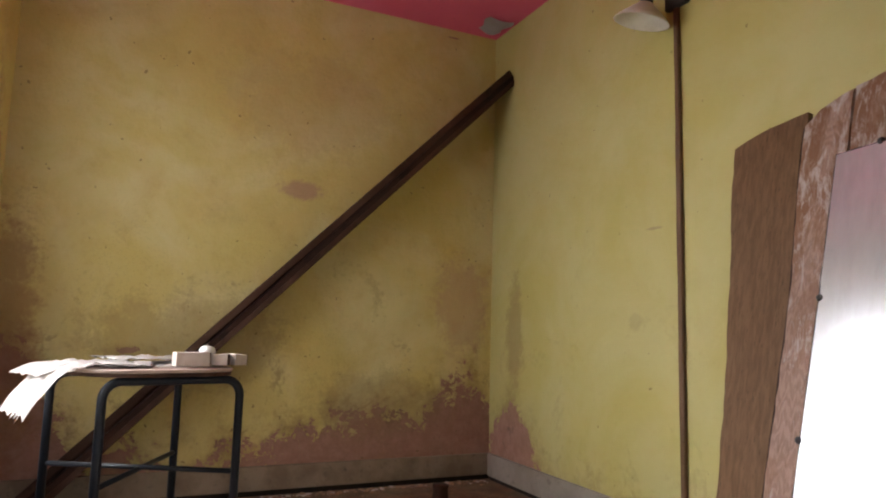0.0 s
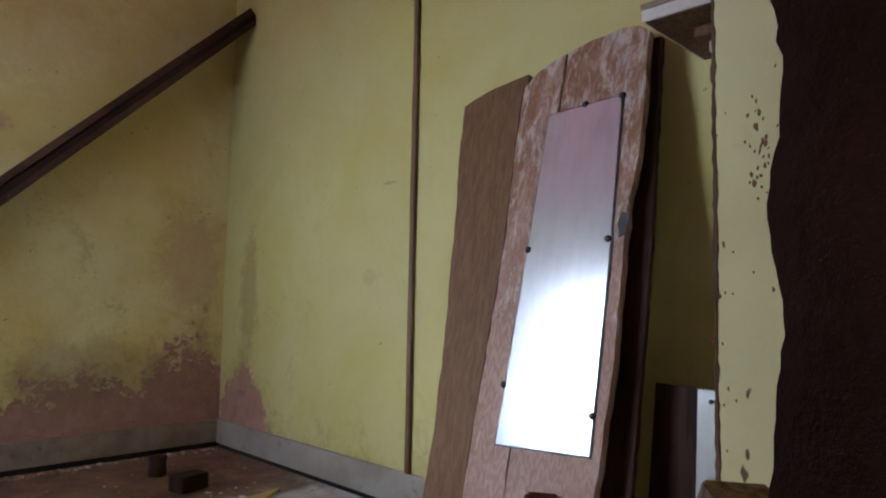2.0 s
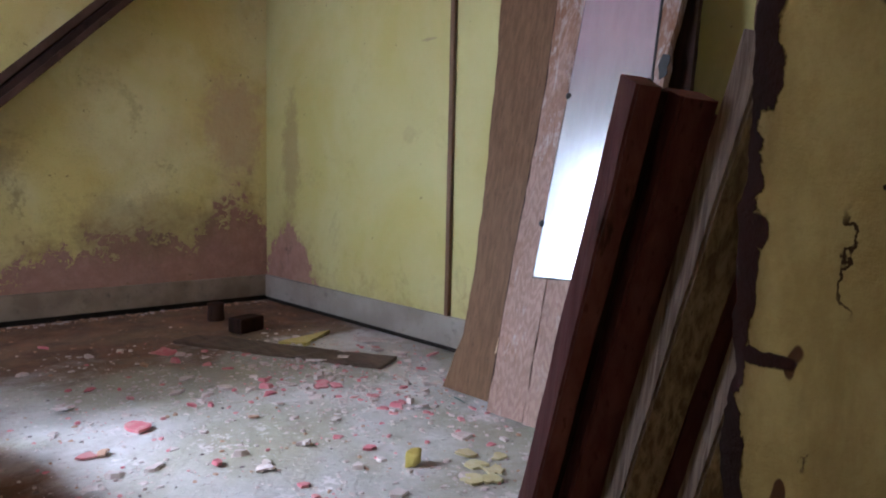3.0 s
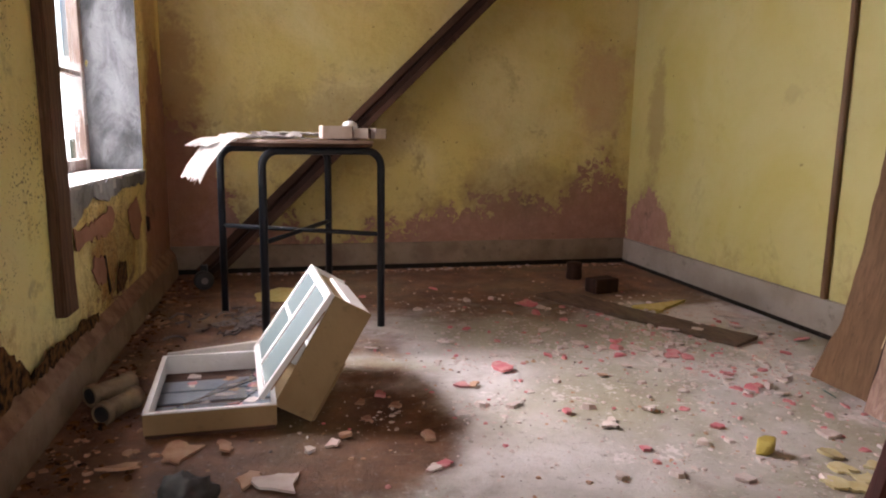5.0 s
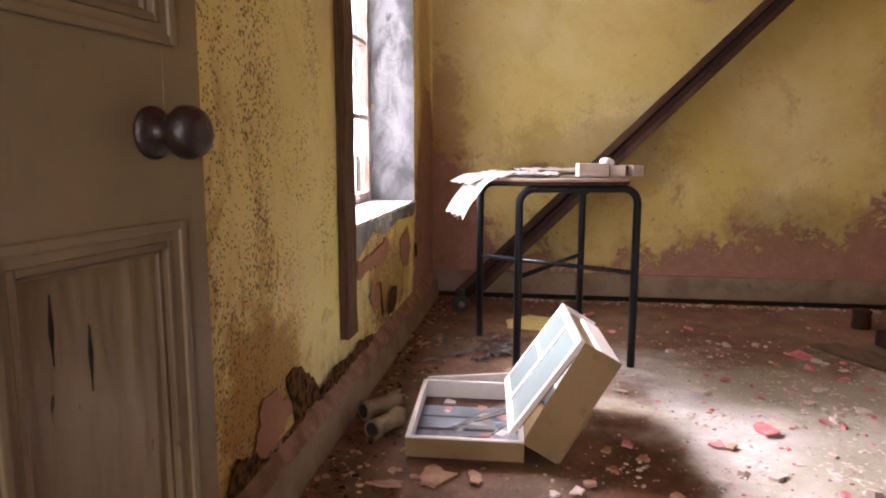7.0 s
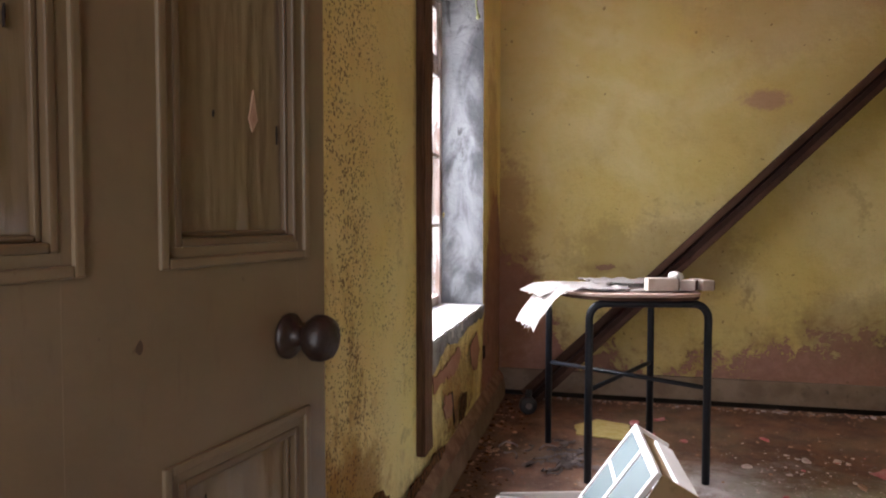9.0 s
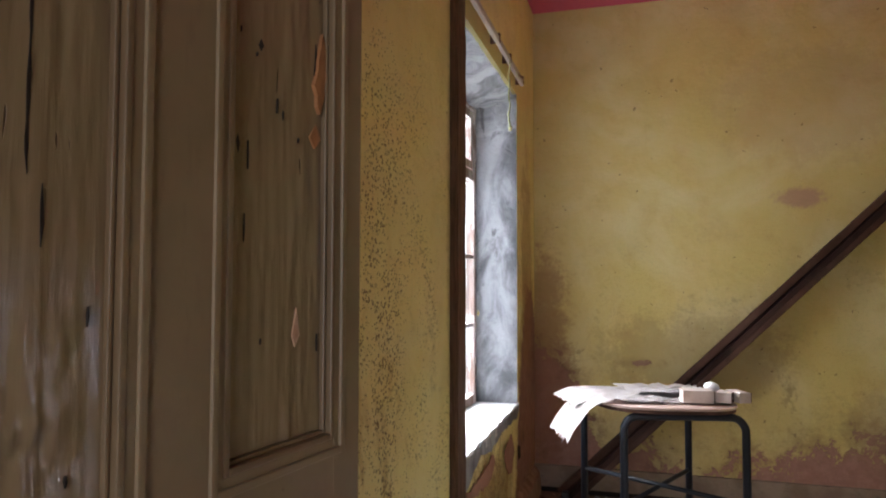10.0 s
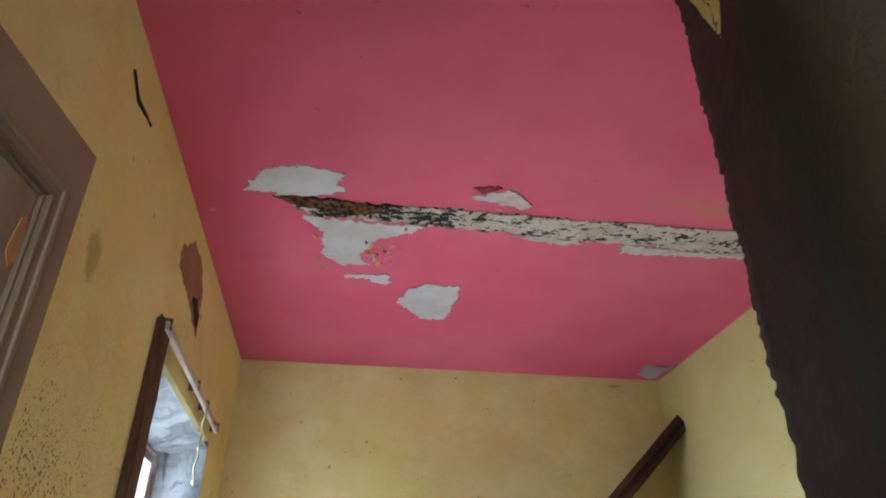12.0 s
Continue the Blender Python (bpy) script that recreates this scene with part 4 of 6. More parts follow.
def on_door(s0, s1, z0, z1, out0, out1, bevel=0.002):
    bm = cuboid((s0, out0, z0), (s1, out1, z1), bevel)
    for v in bm.verts:
        s, o, z = v.co
        v.co = D_EDGE + D_ALONG * s + D_OUT * o + Vector((0, 0, z))
    bmesh.ops.recalc_face_normals(bm, faces=bm.faces[:])
    return bm


def blistered(s0, s1, z0, z1):
    """A door panel whose thick paint has sagged into long drips and blisters."""
    bm = bmesh.new()
    ns, nz = 64, 90
    g = []
    for i in range(ns + 1):
        row = []
        for k in range(nz + 1):
            s, z = s0 + (s1 - s0) * i / ns, z0 + (z1 - z0) * k / nz
            o = -0.015 + 0.0017 * noise.noise((s * 42, z * 2.0, 1)) + 0.0008 * noise.noise((s * 95, z * 8, 4)) + 0.0006 * noise.noise((s * 150, z * 22, 6)) + 0.006 * max(0.0, noise.noise((s * 30, z * 6, 9)) - 0.25)
            o += 0.007 * max(0.0, 1 - abs(z - 1.05) / 0.12) * min(1.0, max(0.0, (s - 0.42) / 0.05)) * (noise.noise((s * 38, z * 26, 12)) + 0.5 * noise.noise((s * 90, z * 50, 14)))
            row.append(bm.verts.new(D_EDGE + D_ALONG * s + D_OUT * o + Vector((0, 0, z))))
        g.append(row)
    for i in range(ns):
        for k in range(nz):
            bm.faces.new((g[i][k], g[i][k + 1], g[i + 1][k + 1], g[i + 1][k]))
    back = [D_EDGE + D_ALONG * s + D_OUT * -0.032 + Vector((0, 0, z)) for s, z in ((s0, z0), (s1, z0), (s1, z1), (s0, z1))]
    bm.faces.new([bm.verts.new(p) for p in back])
    bmesh.ops.recalc_face_normals(bm, faces=bm.faces[:])
    return bm


def on_face(outline, out, thick, seed, ragged=0.002):
    """A ragged scrap lying on the door's face; outline in (distance from the free edge, height)."""
    return sheet([(s, z) for s, z in outline], D_EDGE + D_OUT * out, D_ALONG, (0, 0, 1), thick, ragged, seed, 0.012)


DW, DH = 0.74, 1.968
for s0, s1 in ((0.0, 0.064), (0.277, 0.405), (0.64, DW)):
    part("stile", on_door(s0, s1, 0.012, DH, -0.042, 0.0, 0.0006), M_DOORFLAT, door)
for s0, s1 in ((0.064, 0.277), (0.405, 0.64)):
    for z0, z1 in ((0.012, 0.22), (0.713, 0.953), (1.852, DH)):
        part("rail", on_door(s0 - 0.001, s1 + 0.001, z0, z1, -0.042, -0.0003, 0.0006), M_DOORFLAT, door)
    for z0, z1 in ((0.22, 0.713), (0.953, 1.852)):
        panel = part("panel", blistered(s0 - 0.004, s1 + 0.004, z0 - 0.004, z1 + 0.004), M_DOOR, door, "", True)
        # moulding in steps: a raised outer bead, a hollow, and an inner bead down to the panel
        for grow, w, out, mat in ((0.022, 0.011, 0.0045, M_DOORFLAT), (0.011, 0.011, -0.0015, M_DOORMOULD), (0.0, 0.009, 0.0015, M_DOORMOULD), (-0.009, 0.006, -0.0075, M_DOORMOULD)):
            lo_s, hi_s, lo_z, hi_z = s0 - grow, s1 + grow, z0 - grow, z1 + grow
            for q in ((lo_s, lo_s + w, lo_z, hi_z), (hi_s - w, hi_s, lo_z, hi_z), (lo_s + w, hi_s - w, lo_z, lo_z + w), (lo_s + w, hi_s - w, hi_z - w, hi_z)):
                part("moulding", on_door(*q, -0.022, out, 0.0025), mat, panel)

kb = D_EDGE + D_ALONG * 0.086 + Vector((0, 0, 0.834))
part("knob", lathe([(0.029, 0.0), (0.029, 0.004), (0.024, 0.009), (0.014, 0.012), (0.011, 0.022), (0.013, 0.028), (0.024, 0.034), (0.029, 0.042), (0.029, 0.052), (0.025, 0.061), (0.015, 0.067), (0.004, 0.069)], kb, D_OUT, 32),
     M_DARKIRON, door, "turned dark brown door knob on a round rose", True)
for seed, out, mat, lab in (
        (14, [(0.082, 1.80), (0.078, 1.74), (0.088, 1.715), (0.104, 1.73), (0.098, 1.79)], M_RUST, "large bare brown chip at the panel edge"),
        (1, [(0.088, 1.515), (0.078, 1.50), (0.080, 1.43), (0.092, 1.40), (0.103, 1.44)], M_RUST, "lifted orange flake of door paint"), (2, [(0.092, 1.385), (0.085, 1.37), (0.095, 1.352), (0.108, 1.368)], M_RUST, "orange bare wood chip"),
        (3, [(0.096, 1.50), (0.091, 1.47), (0.094, 1.41), (0.099, 1.46)], M_DARKGAP, "dark split in the paint"), (4, [(0.248, 1.345), (0.244, 1.334), (0.247, 1.322), (0.250, 1.335)], M_DARKGAP, "dark knot hole"),
        (5, [(0.208, 1.470), (0.203, 1.462), (0.208, 1.455), (0.213, 1.462)], M_DARKGAP, "dark nail hole"), (6, [(0.132, 1.135), (0.126, 1.10), (0.135, 1.085), (0.142, 1.10)], M_TANFLAKE, "orange bare wood chip"),
        (7, [(0.4965, 1.50), (0.4955, 1.40), (0.497, 1.26), (0.4995, 1.28), (0.4978, 1.42)], M_DARKGAP, "long dark split in the paint"), (8, [(0.531, 1.50), (0.5305, 1.46), (0.5318, 1.42), (0.533, 1.46)], M_DARKGAP, "dark split in the paint"),
        (9, [(0.483, 1.255), (0.481, 1.22), (0.483, 1.20), (0.485, 1.23)], M_DARKGAP, "short dark split in the paint"), 
        (11, [(0.222, 0.68), (0.220, 0.65), (0.223, 0.61), (0.225, 0.64)], M_DARKGAP, "dark split in the paint"), (12, [(0.178, 0.64), (0.176, 0.61), (0.179, 0.57), (0.181, 0.61)], M_DARKGAP, "dark split in the paint")):
    part("paint_chip", on_face(out, -0.0136 if seed != 1 else -0.009, 0.006, seed, 0.002 if mat is M_RUST else 0.0006), mat, door, lab)

rnd = random.Random(77)
for i in range(34):
    s, z = (rnd.uniform(0.42, 0.63), rnd.uniform(0.98, 1.82)) if i < 22 else (rnd.uniform(0.085, 0.26), rnd.uniform(0.98, 1.82))
    w, h = rnd.uniform(0.0005, 0.0014), rnd.uniform(0.008, 0.034) * (0.25 + rnd.random())
    part("paint_chip", on_face([(s, z), (s - w, z - h * 0.5), (s + w * 0.3, z - h), (s + w, z - h * 0.4)], -0.0125, 0.006, 60 + i, 0.0003), M_DARKGAP, door, "short dark split in the paint")

# chips along the pier's splayed face
PIER_U = Vector((0.18, 0.213, 0)).normalized()
for i in range(90):
    s, z = rnd.choice(((0.252, 0.01), (0.268, 0.006), (0.268, 0.006), (0.215, 0.022))), rnd.uniform(0.3, 1.35)
    s = rnd.gauss(*s)
    if i > 55:
        s, z = rnd.gauss(0.205, 0.010), rnd.gauss(0.945, 0.028)
    r = 0.0008 + 0.0018 * rnd.random() ** 2
    out = [(r * rnd.uniform(0.4, 1.3) * math.cos(k * 1.047), r * rnd.uniform(0.5, 1.8) * math.sin(k * 1.047)) for k in range(6)]
    structure("pier_chip", sheet([(s + a, z + b) for a, b in out], Vector((0.72, YS, 0)) + Vector((-0.764, 0.645, 0)) * -0.0003, PIER_U, (0, 0, 1), -0.0012, 0.0007, i, 0.002), M_RUST, "small brown chip in the pier's paint", "damage")

structure("pier_edge", sheet([(0.2725, 0.05), (0.2725, 1.6), (0.279, 1.6), (0.279, 0.05)], Vector((0.72, YS, 0)), PIER_U, (0, 0, 1), -0.001, 0.0022, 5, 0.008), M_BROWNTRIM, "worn brown edge of the pier", "damage")

# holes and scabs on the window wall
for seed, out, mat, lab in (
        (1, [(2.19, 2.61), (2.03, 2.50), (2.05, 2.44), (2.22, 2.41), (2.48, 2.345), (2.47, 2.45), (2.45, 2.53), (2.33, 2.61)], M_PINKPLASTER, "bare pink plaster patch above the window"),
        (2, [(2.30, 2.43), (2.48, 2.345), (2.475, 2.42), (2.40, 2.47)], M_DARKGAP, "dark hollow at the patch edge"),
        (3, [(1.24, 2.575), (1.32, 2.535), (1.45, 2.562), (1.455, 2.572), (1.33, 2.55), (1.25, 2.585)], M_DARKGAP, "dark open crack in the plaster"),
        (6, [(3.13, 0.375), (3.19, 0.365), (3.20, 0.31), (3.15, 0.305)], M_DARKGAP, "small dark hole in the plaster"),
        (4, [(1.356, 0.288), (1.42, 0.27), (1.492, 0.228), (1.518, 0.187), (1.43, 0.155), (1.35, 0.14), (1.283, 0.171), (1.308, 0.2)], M_PINKPLASTER, "bare pink render where the plaster fell"),
        (5, [(1.486, 0.275), (1.56, 0.285), (1.641, 0.24), (1.709, 0.183), (1.742, 0.135), (1.633, 0.143), (1.545, 0.14), (1.52, 0.21)], M_ROT, "black rotten plaster above the skirting"),
        (7, [(1.545, 0.142), (1.606, 0.125), (1.493, 0.10), (1.37, 0.085), (1.208, 0.10), (1.16, 0.14), (1.215, 0.203), (1.298, 0.171), (1.356, 0.132), (1.446, 0.14)], M_ROT, "black rotten plaster above the skirting"),
        (8, [(2.122, 0.449), (2.366, 0.45), (2.55, 0.48), (2.60, 0.44), (2.50, 0.385), (2.235, 0.405), (2.137, 0.391)], M_PINKPLASTER, "bare pink render below the window"),
        (9, [(2.294, 0.34), (2.40, 0.335), (2.44, 0.28), (2.42, 0.23), (2.333, 0.254), (2.27, 0.301)], M_PINKPLASTER, "small bare pink patch below the window"),
        (10, [(2.415, 0.328), (2.43, 0.33), (2.475, 0.20), (2.455, 0.19)], M_DARKGAP, "dark upright crack in the plaster"),
        (11, [(2.62, 0.27), (2.72, 0.25), (2.70, 0.18), (2.55, 0.165), (2.56, 0.22)], M_ROT, "dark rotten spot above the skirting"),
        (12, [(2.78, 0.44), (2.95, 0.47), (3.02, 0.38), (2.93, 0.30), (2.82, 0.34)], M_PINKPLASTER, "bare pink render below the window"),
        (13, [(1.72, 0.165), (1.84, 0.19), (1.97, 0.17), (2.12, 0.185), (2.30, 0.17), (2.30, 0.14), (1.72, 0.14)], M_ROT, "dark crumbled plaster along the skirting")):
    structure("wall_damage", sheet(out, (XW + 0.001 + 0.0006 * seed, 0, 0), (0, 1, 0), (0, 0, 1), 0.003, 0.010 if seed not in (3, 6, 10) else 0.003, seed, 0.02), mat, lab, "damage")


# ---- room: fixtures ----
conduit = root("wall_conduit", (XE, 2.16, SKIRT), "narrow brown wooden conduit running up the wall", "conduit")
part("strip", beam_between((XE - 0.009, 2.138, SKIRT), (XE - 0.009, 2.140, 2.25), 0.018, 0.026, (0, 1, 0), 0.003, 0.001, 1, 20), M_CONDUIT, conduit)

lamp = root("wall_lamp", (XE, 2.18, 2.27), "wall lamp with a dusty white glass shade on a black bracket", "wall lamp")
part("back_plate", cuboid((XE - 0.03, 2.07, 2.235), (XE, 2.19, 2.36), 0.008), M_BLACK, lamp)
part("arm", tube([(XE - 0.02, 2.15, 2.285), (XE - 0.06, 2.16, 2.295), (XE - 0.10, 2.17, 2.295), (XE - 0.12, 2.18, 2.285)], 0.012, 10), M_BLACK, lamp, "", True)
part("holder", lathe([(0.024, 0), (0.026, 0.03), (0.03, 0.045), (0.012, 0.05)], (XE - 0.12, 2.185, 2.290), (-0.10, 0.25, -0.95), 18), M_BLACK, lamp, "", True)
part("shade", lathe([(0.028, 0), (0.036, 0.008), (0.062, 0.030), (0.095, 0.058), (0.118, 0.082), (0.114, 0.082), (0.090, 0.058), (0.056, 0.032), (0.02, 0.012)], (XE - 0.125, 2.195, 2.258), (-0.10, 0.25, -0.95), 32), M_SHADE, lamp, "dusty white cone glass shade", True)

# leaning diagonal timber
B0, B1 = Vector((-0.262, 3.585, 0.03)), Vector((2.142, 3.50, 2.412))
up = Vector((-0.705, 0, 0.709))
beam = root("leaning_timber", (-0.25, 3.55, 0), "long dark brown timber leaning diagonally across the wall", "timber")
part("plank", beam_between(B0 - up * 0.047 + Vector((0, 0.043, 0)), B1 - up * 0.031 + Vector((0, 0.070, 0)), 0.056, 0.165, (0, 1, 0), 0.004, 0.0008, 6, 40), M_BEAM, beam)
# lighter strip paints the lit lower part of the plank's face
part("lit_strip", beam_between(B0 - up * 0.060 + Vector((0, -0.042, 0)), B1 - up * 0.044 + Vector((0, -0.015, 0)), 0.028, 0.008, (0, 1, 0), 0.002, 0.0010, 7, 40), M_BEAMLIT, beam, "brown strip painting the lit lower part of the timber's face")
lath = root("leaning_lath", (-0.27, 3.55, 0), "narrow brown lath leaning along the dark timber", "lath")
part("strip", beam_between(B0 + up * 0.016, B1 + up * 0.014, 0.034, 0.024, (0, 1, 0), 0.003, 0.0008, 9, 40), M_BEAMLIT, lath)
# dark strip paints the shade between lath and plank
part("back_strip", beam_between(B0 - up * 0.006 + Vector((0, 0.03, 0)), B1 + up * 0.002 + Vector((0, 0.03, 0)), 0.034, 0.030, (0, 1, 0), 0.003, 0.0008, 10, 40), M_BEAM, lath, "dark strip painting the shade in the gap behind the lath")


# leaning boards and the mirror
def lean(foot_x, top_x, top_z):
    return Vector((foot_x, 0, 0)), Vector((top_x - foot_x, 0, top_z)).normalized()


fa, va = lean(1.785, 2.118, 1.60)
plank_a = thing("wide_plank", sheet([(-1.755, 0), (-1.70, 0.20), (-1.695, 0.38), (-1.715, 0.70), (-1.755, 1.10), (-1.795, 1.42), (-1.805, 1.565), (-1.75, 1.585), (-1.70, 1.60), (-1.62, 1.615), (-1.52, 1.625), (-1.50, 1.2), (-1.47, 0.6), (-1.50, 0.2), (-1.53, 0)],
                                    fa, (0, -1, 0), va, 0.022, 0.003, 5, 0.04, 0.0), M_PLANKA, "broad brown wooden plank leaning against the yellow wall", "plank")
fb, vb = lean(1.72, 2.085, 1.63)
mboard = root("mirror_board", (1.72, 1.3, 0), "half-stripped wooden wardrobe door with a clouded mirror, leaning on the wall", "wardrobe door")
part("board", sheet([(-1.475, 0), (-1.478, 0.5), (-1.470, 1.0), (-1.492, 1.45), (-1.490, 1.56), (-1.44, 1.605), (-1.37, 1.64), (-1.34, 1.645), (-1.335, 0)], fb, (0, -1, 0), vb, 0.028, 0.003, 8, 0.04), M_PLANKB, mboard)
part("board", sheet([(-1.331, 0), (-1.333, 1.648), (-1.25, 1.665), (-1.15, 1.68), (-1.09, 1.672), (-1.055, 1.645), (-1.045, 1.3), (-1.06, 1.1), (-1.05, 0.7), (-1.06, 0.3), (-1.05, 0)], fb, (0, -1, 0), vb, 0.028, 0.003, 9, 0.04), M_PLANKB, mboard)
nb = Vector((0, -1, 0)).cross(vb).normalized()
front = fb + (nb * 0.029 if nb.x < 0 else -nb * 0.004)
part("mirror_edge", sheet([(-1.390, 0.430), (-1.380, 0.9), (-1.373, 1.440), (-1.112, 1.456), (-1.089, 0.95), (-1.079, 0.447)], front + nb * (-0.0015 if nb.x < 0 else 0.0015), (0, -1, 0), vb, 0.003 if nb.x < 0 else -0.003, 0.0015, 2, 0.03), M_BLACK, mboard, "dark edge round the mirror")
# thin dark strip paints the shadow between this board and the plank
part("edge_shade", sheet([(-1.480, 0.0), (-1.484, 0.5), (-1.476, 1.0), (-1.498, 1.45), (-1.496, 1.555), (-1.491, 1.555), (-1.4925, 1.45), (-1.470, 1.0), (-1.478, 0.5), (-1.475, 0)], fb + vb * 0.001, (0, -1, 0), vb, 0.026, 0.001, 12, 0.05), M_BEAM, mboard, "dark strip painting the shadow along the board's edge")
part("lock_plate", sheet([(-1.075, 1.02), (-1.055, 1.03), (-1.052, 1.09), (-1.074, 1.095), (-1.082, 1.06)], front, (0, -1, 0), vb, 0.003 if nb.x < 0 else -0.003, 0.003, 5, 0.012), M_BLACK, mboard, "rusty dark lock plate")
part("mirror", sheet([(-1.385, 0.435), (-1.375, 0.9), (-1.368, 1.435), (-1.118, 1.450), (-1.095, 0.95), (-1.085, 0.452)], front, (0, -1, 0), vb, 0.004 if nb.x < 0 else -0.004, 0, 1), M_MIRROR, mboard, "clouded silver mirror plate")
for y, h in ((1.372, 1.0), (1.118, 1.45), (1.107, 1.02), (1.09, 0.55), (1.388, 0.6), (1.24, 1.447)):
    c = Vector((0, y, 0)) + front + vb * h
    part("clip", lathe([(0.010, -0.004), (0.011, 0.003), (0.008, 0.008), (0.003, 0.010)], c, nb if nb.x < 0 else -nb, 10), M_BLACK, mboard, "small dark mirror clip", True)
thing("backing_board", sheet([(-1.12, 0), (-1.00, 0), (-1.01, 1.0), (-1.035, 1.62), (-1.12, 1.63)], Vector((1.80, 0, 0)), (0, -1, 0), (0.19, 0, 1), 0.02, 0.002, 3), M_BEAM, "dark narrow board leaning behind the mirror board", "plank")
thing("wood_shim", sheet([(-1.50, 0.18), (-1.49, 0.34), (-1.462, 0.38), (-1.455, 0.2)], fb - Vector((0.004, 0, 0)), (0, -1, 0), vb, 0.006, 0.002, 3), M_PALEWOOD, "pale split sliver of wood tucked behind the board", "wood sliver")

# mantelpiece
mantel = root("mantelpiece", (2.0, 0.7, 0), "chipped white painted mantelpiece with a projecting shelf", "mantelpiece")
# underside and top cornice step darker than the white edges
part("shelf", cuboid((1.806, 0.22, 1.520), (XE - 0.001, 0.939, 1.552), 0.003), M_BROWNTRIM, mantel, "dark brown underside of the shelf")
part("front_edge", cuboid((1.80, 0.22, 1.522), (1.8055, 0.945, 1.552), 0.002), M_MANTEL, mantel)
part("front_edge", cuboid((1.806, 0.9395, 1.522), (XE - 0.001, 0.945, 1.552), 0.002), M_MANTEL, mantel)
part("shelf_top", cuboid((1.797, 0.22, 1.5525), (XE - 0.001, 0.948, 1.568), 0.004), M_MANTELTOP, mantel, "bare scuffed shelf top")
for x, y, z0, z1 in ((1.90, 0.86, 1.488, 1.519), (1.93, 0.835, 1.455, 1.487), (1.955, 0.81, 1.36, 1.454)):
    part("cornice", cuboid((x, 0.22, z0), (XE - 0.001, y, z1), 0.008), M_BROWNTRIM if z0 > 1.48 else M_MANTEL, mantel)
part("surround", cuboid((1.985, 0.22, 0.0), (XE - 0.001, 0.78, 1.359), 0.006), M_MANTEL, mantel)

# dark panel and small mirror by the fireplace
thing("dark_panel", beam_between((1.93, 0.94, 0.0), (2.0, 0.93, 0.62), 0.03, 0.16, (0, 1, 0), 0.004), M_BEAM, "dark wooden panel standing against the wall", "panel")
smirror = root("small_mirror", (1.86, 0.83, 0), "narrow frameless mirror strip with a nail hole", "mirror")
part("plate", beam_between((1.885, 0.838, 0.0), (1.925, 0.836, 0.625), 0.006, 0.062, (0, 1, 0), 0.002), M_MIRROR, smirror)
part("nail", lathe([(0.005, 0), (0.006, 0.003), (0.002, 0.005)], (1.918, 0.832, 0.60), (-1, 0, 0.05), 8), M_BLACK, smirror)

# cut battens by the door frame
B_SIDE = Vector((0.62, 0.78, 0.1)).normalized()


def batten(foot, top, pieces, label, seed):
    """A leaning offcut of one or more strips; each strip: shift to the right, depth behind the front, width, thickness, material, cut short by."""
    foot, top = Vector(foot), Vector(top)
    ax = (top - foot).normalized()
    right = B_SIDE.cross(ax).normalized()
    if right.x < 0:
        right = -right
    base = root("batten", foot, label, "batten", "battens by the doorway")
    for k, (shift, back, w, d, mat, short, name) in enumerate(pieces):
        move = right * shift + B_SIDE * back
        part(name, beam_between(foot + move, top + move - ax * short, w, d, B_SIDE, 0.0016, 0.0005, seed + k, 30), mat, base)
    return base, ax, right


# the strip set back between the red ones is darkened as a shaded recess
red, r_ax, r_right = batten((0.608, 0.518, 0), (0.509, 0.272, 0.756), (
    (-0.0085, 0.0, 0.013, 0.030, M_REDWOOD, 0.0, "front_strip"), (0.004, 0.012, 0.014, 0.012, M_BEAM, 0.002, "groove"), (0.0200, 0.004, 0.020, 0.026, M_REDWOOD, 0.003, "back_strip"), (0.033, 0.010, 0.008, 0.020, M_REDWOOD, 0.010, "edge_strip")),
    "dark red painted rebated batten leaning by the doorway", 20)
sliver = Vector((0.608, 0.518, 0)).lerp(Vector((0.509, 0.272, 0.756)), 0.60) + r_right * 0.004 + B_SIDE * 0.002
part("split_strip", tube([sliver + r_ax * (0.2 * k / 9 - 0.2) + r_right * 0.0015 * math.sin(k * 1.3) for k in range(10)], 0.0030, 7), M_OLDWOOD, red, "torn grey splinter in the groove", True)
old = batten((0.606, 0.466, 0), (0.511, 0.217, 0.772), (
    (0.0015, 0.0, 0.022, 0.026, M_OLDWOOD, 0.0, "timber"),), "weathered grey-brown batten leaning by the doorway", 30)[0]
batten((0.630, 0.432, 0), (0.535, 0.212, 0.76), (
    (0.0, 0.0, 0.026, 0.022, M_REDWOOD, 0.0, "timber"),), "dark red painted offcut batten leaning by the doorway", 34)
# narrow dark strip paints this batten's shaded side
batten((0.612, 0.415, 0), (0.522, 0.197, 0.71), (
    (0.0, 0.0, 0.024, 0.018, M_OLDWOOD, 0.0, "timber"), (0.017, 0.006, 0.010, 0.016, M_BEAM, 0.02, "shaded_side")), "weathered grey-brown batten leaning by the doorway", 38)
for base, foot, top, f, off in ((red, (0.608, 0.518, 0), (0.509, 0.272, 0.756), 0.40, 0.004), (old, (0.606, 0.466, 0), (0.511, 0.217, 0.772), 0.45, 0.008)):
    at = Vector(foot).lerp(Vector(top), f) - B_SIDE * 0.012 + r_right * off
    part("splinter", sheet([(0, 0), (0.004, 0.003), (0.005, 0.010), (0.002, 0.014), (-0.002, 0.008)], at - B_SIDE * 0.002, r_right, r_ax, 0.002, 0.0012, 3, 0.003), M_PALEWOOD, base, "pale raised splinter")

# ---- table with papers ----
table = root("table", (0.22, 2.7, 0), "small table of black bent steel tube with a bare board top", "table")
TZ = 0.675
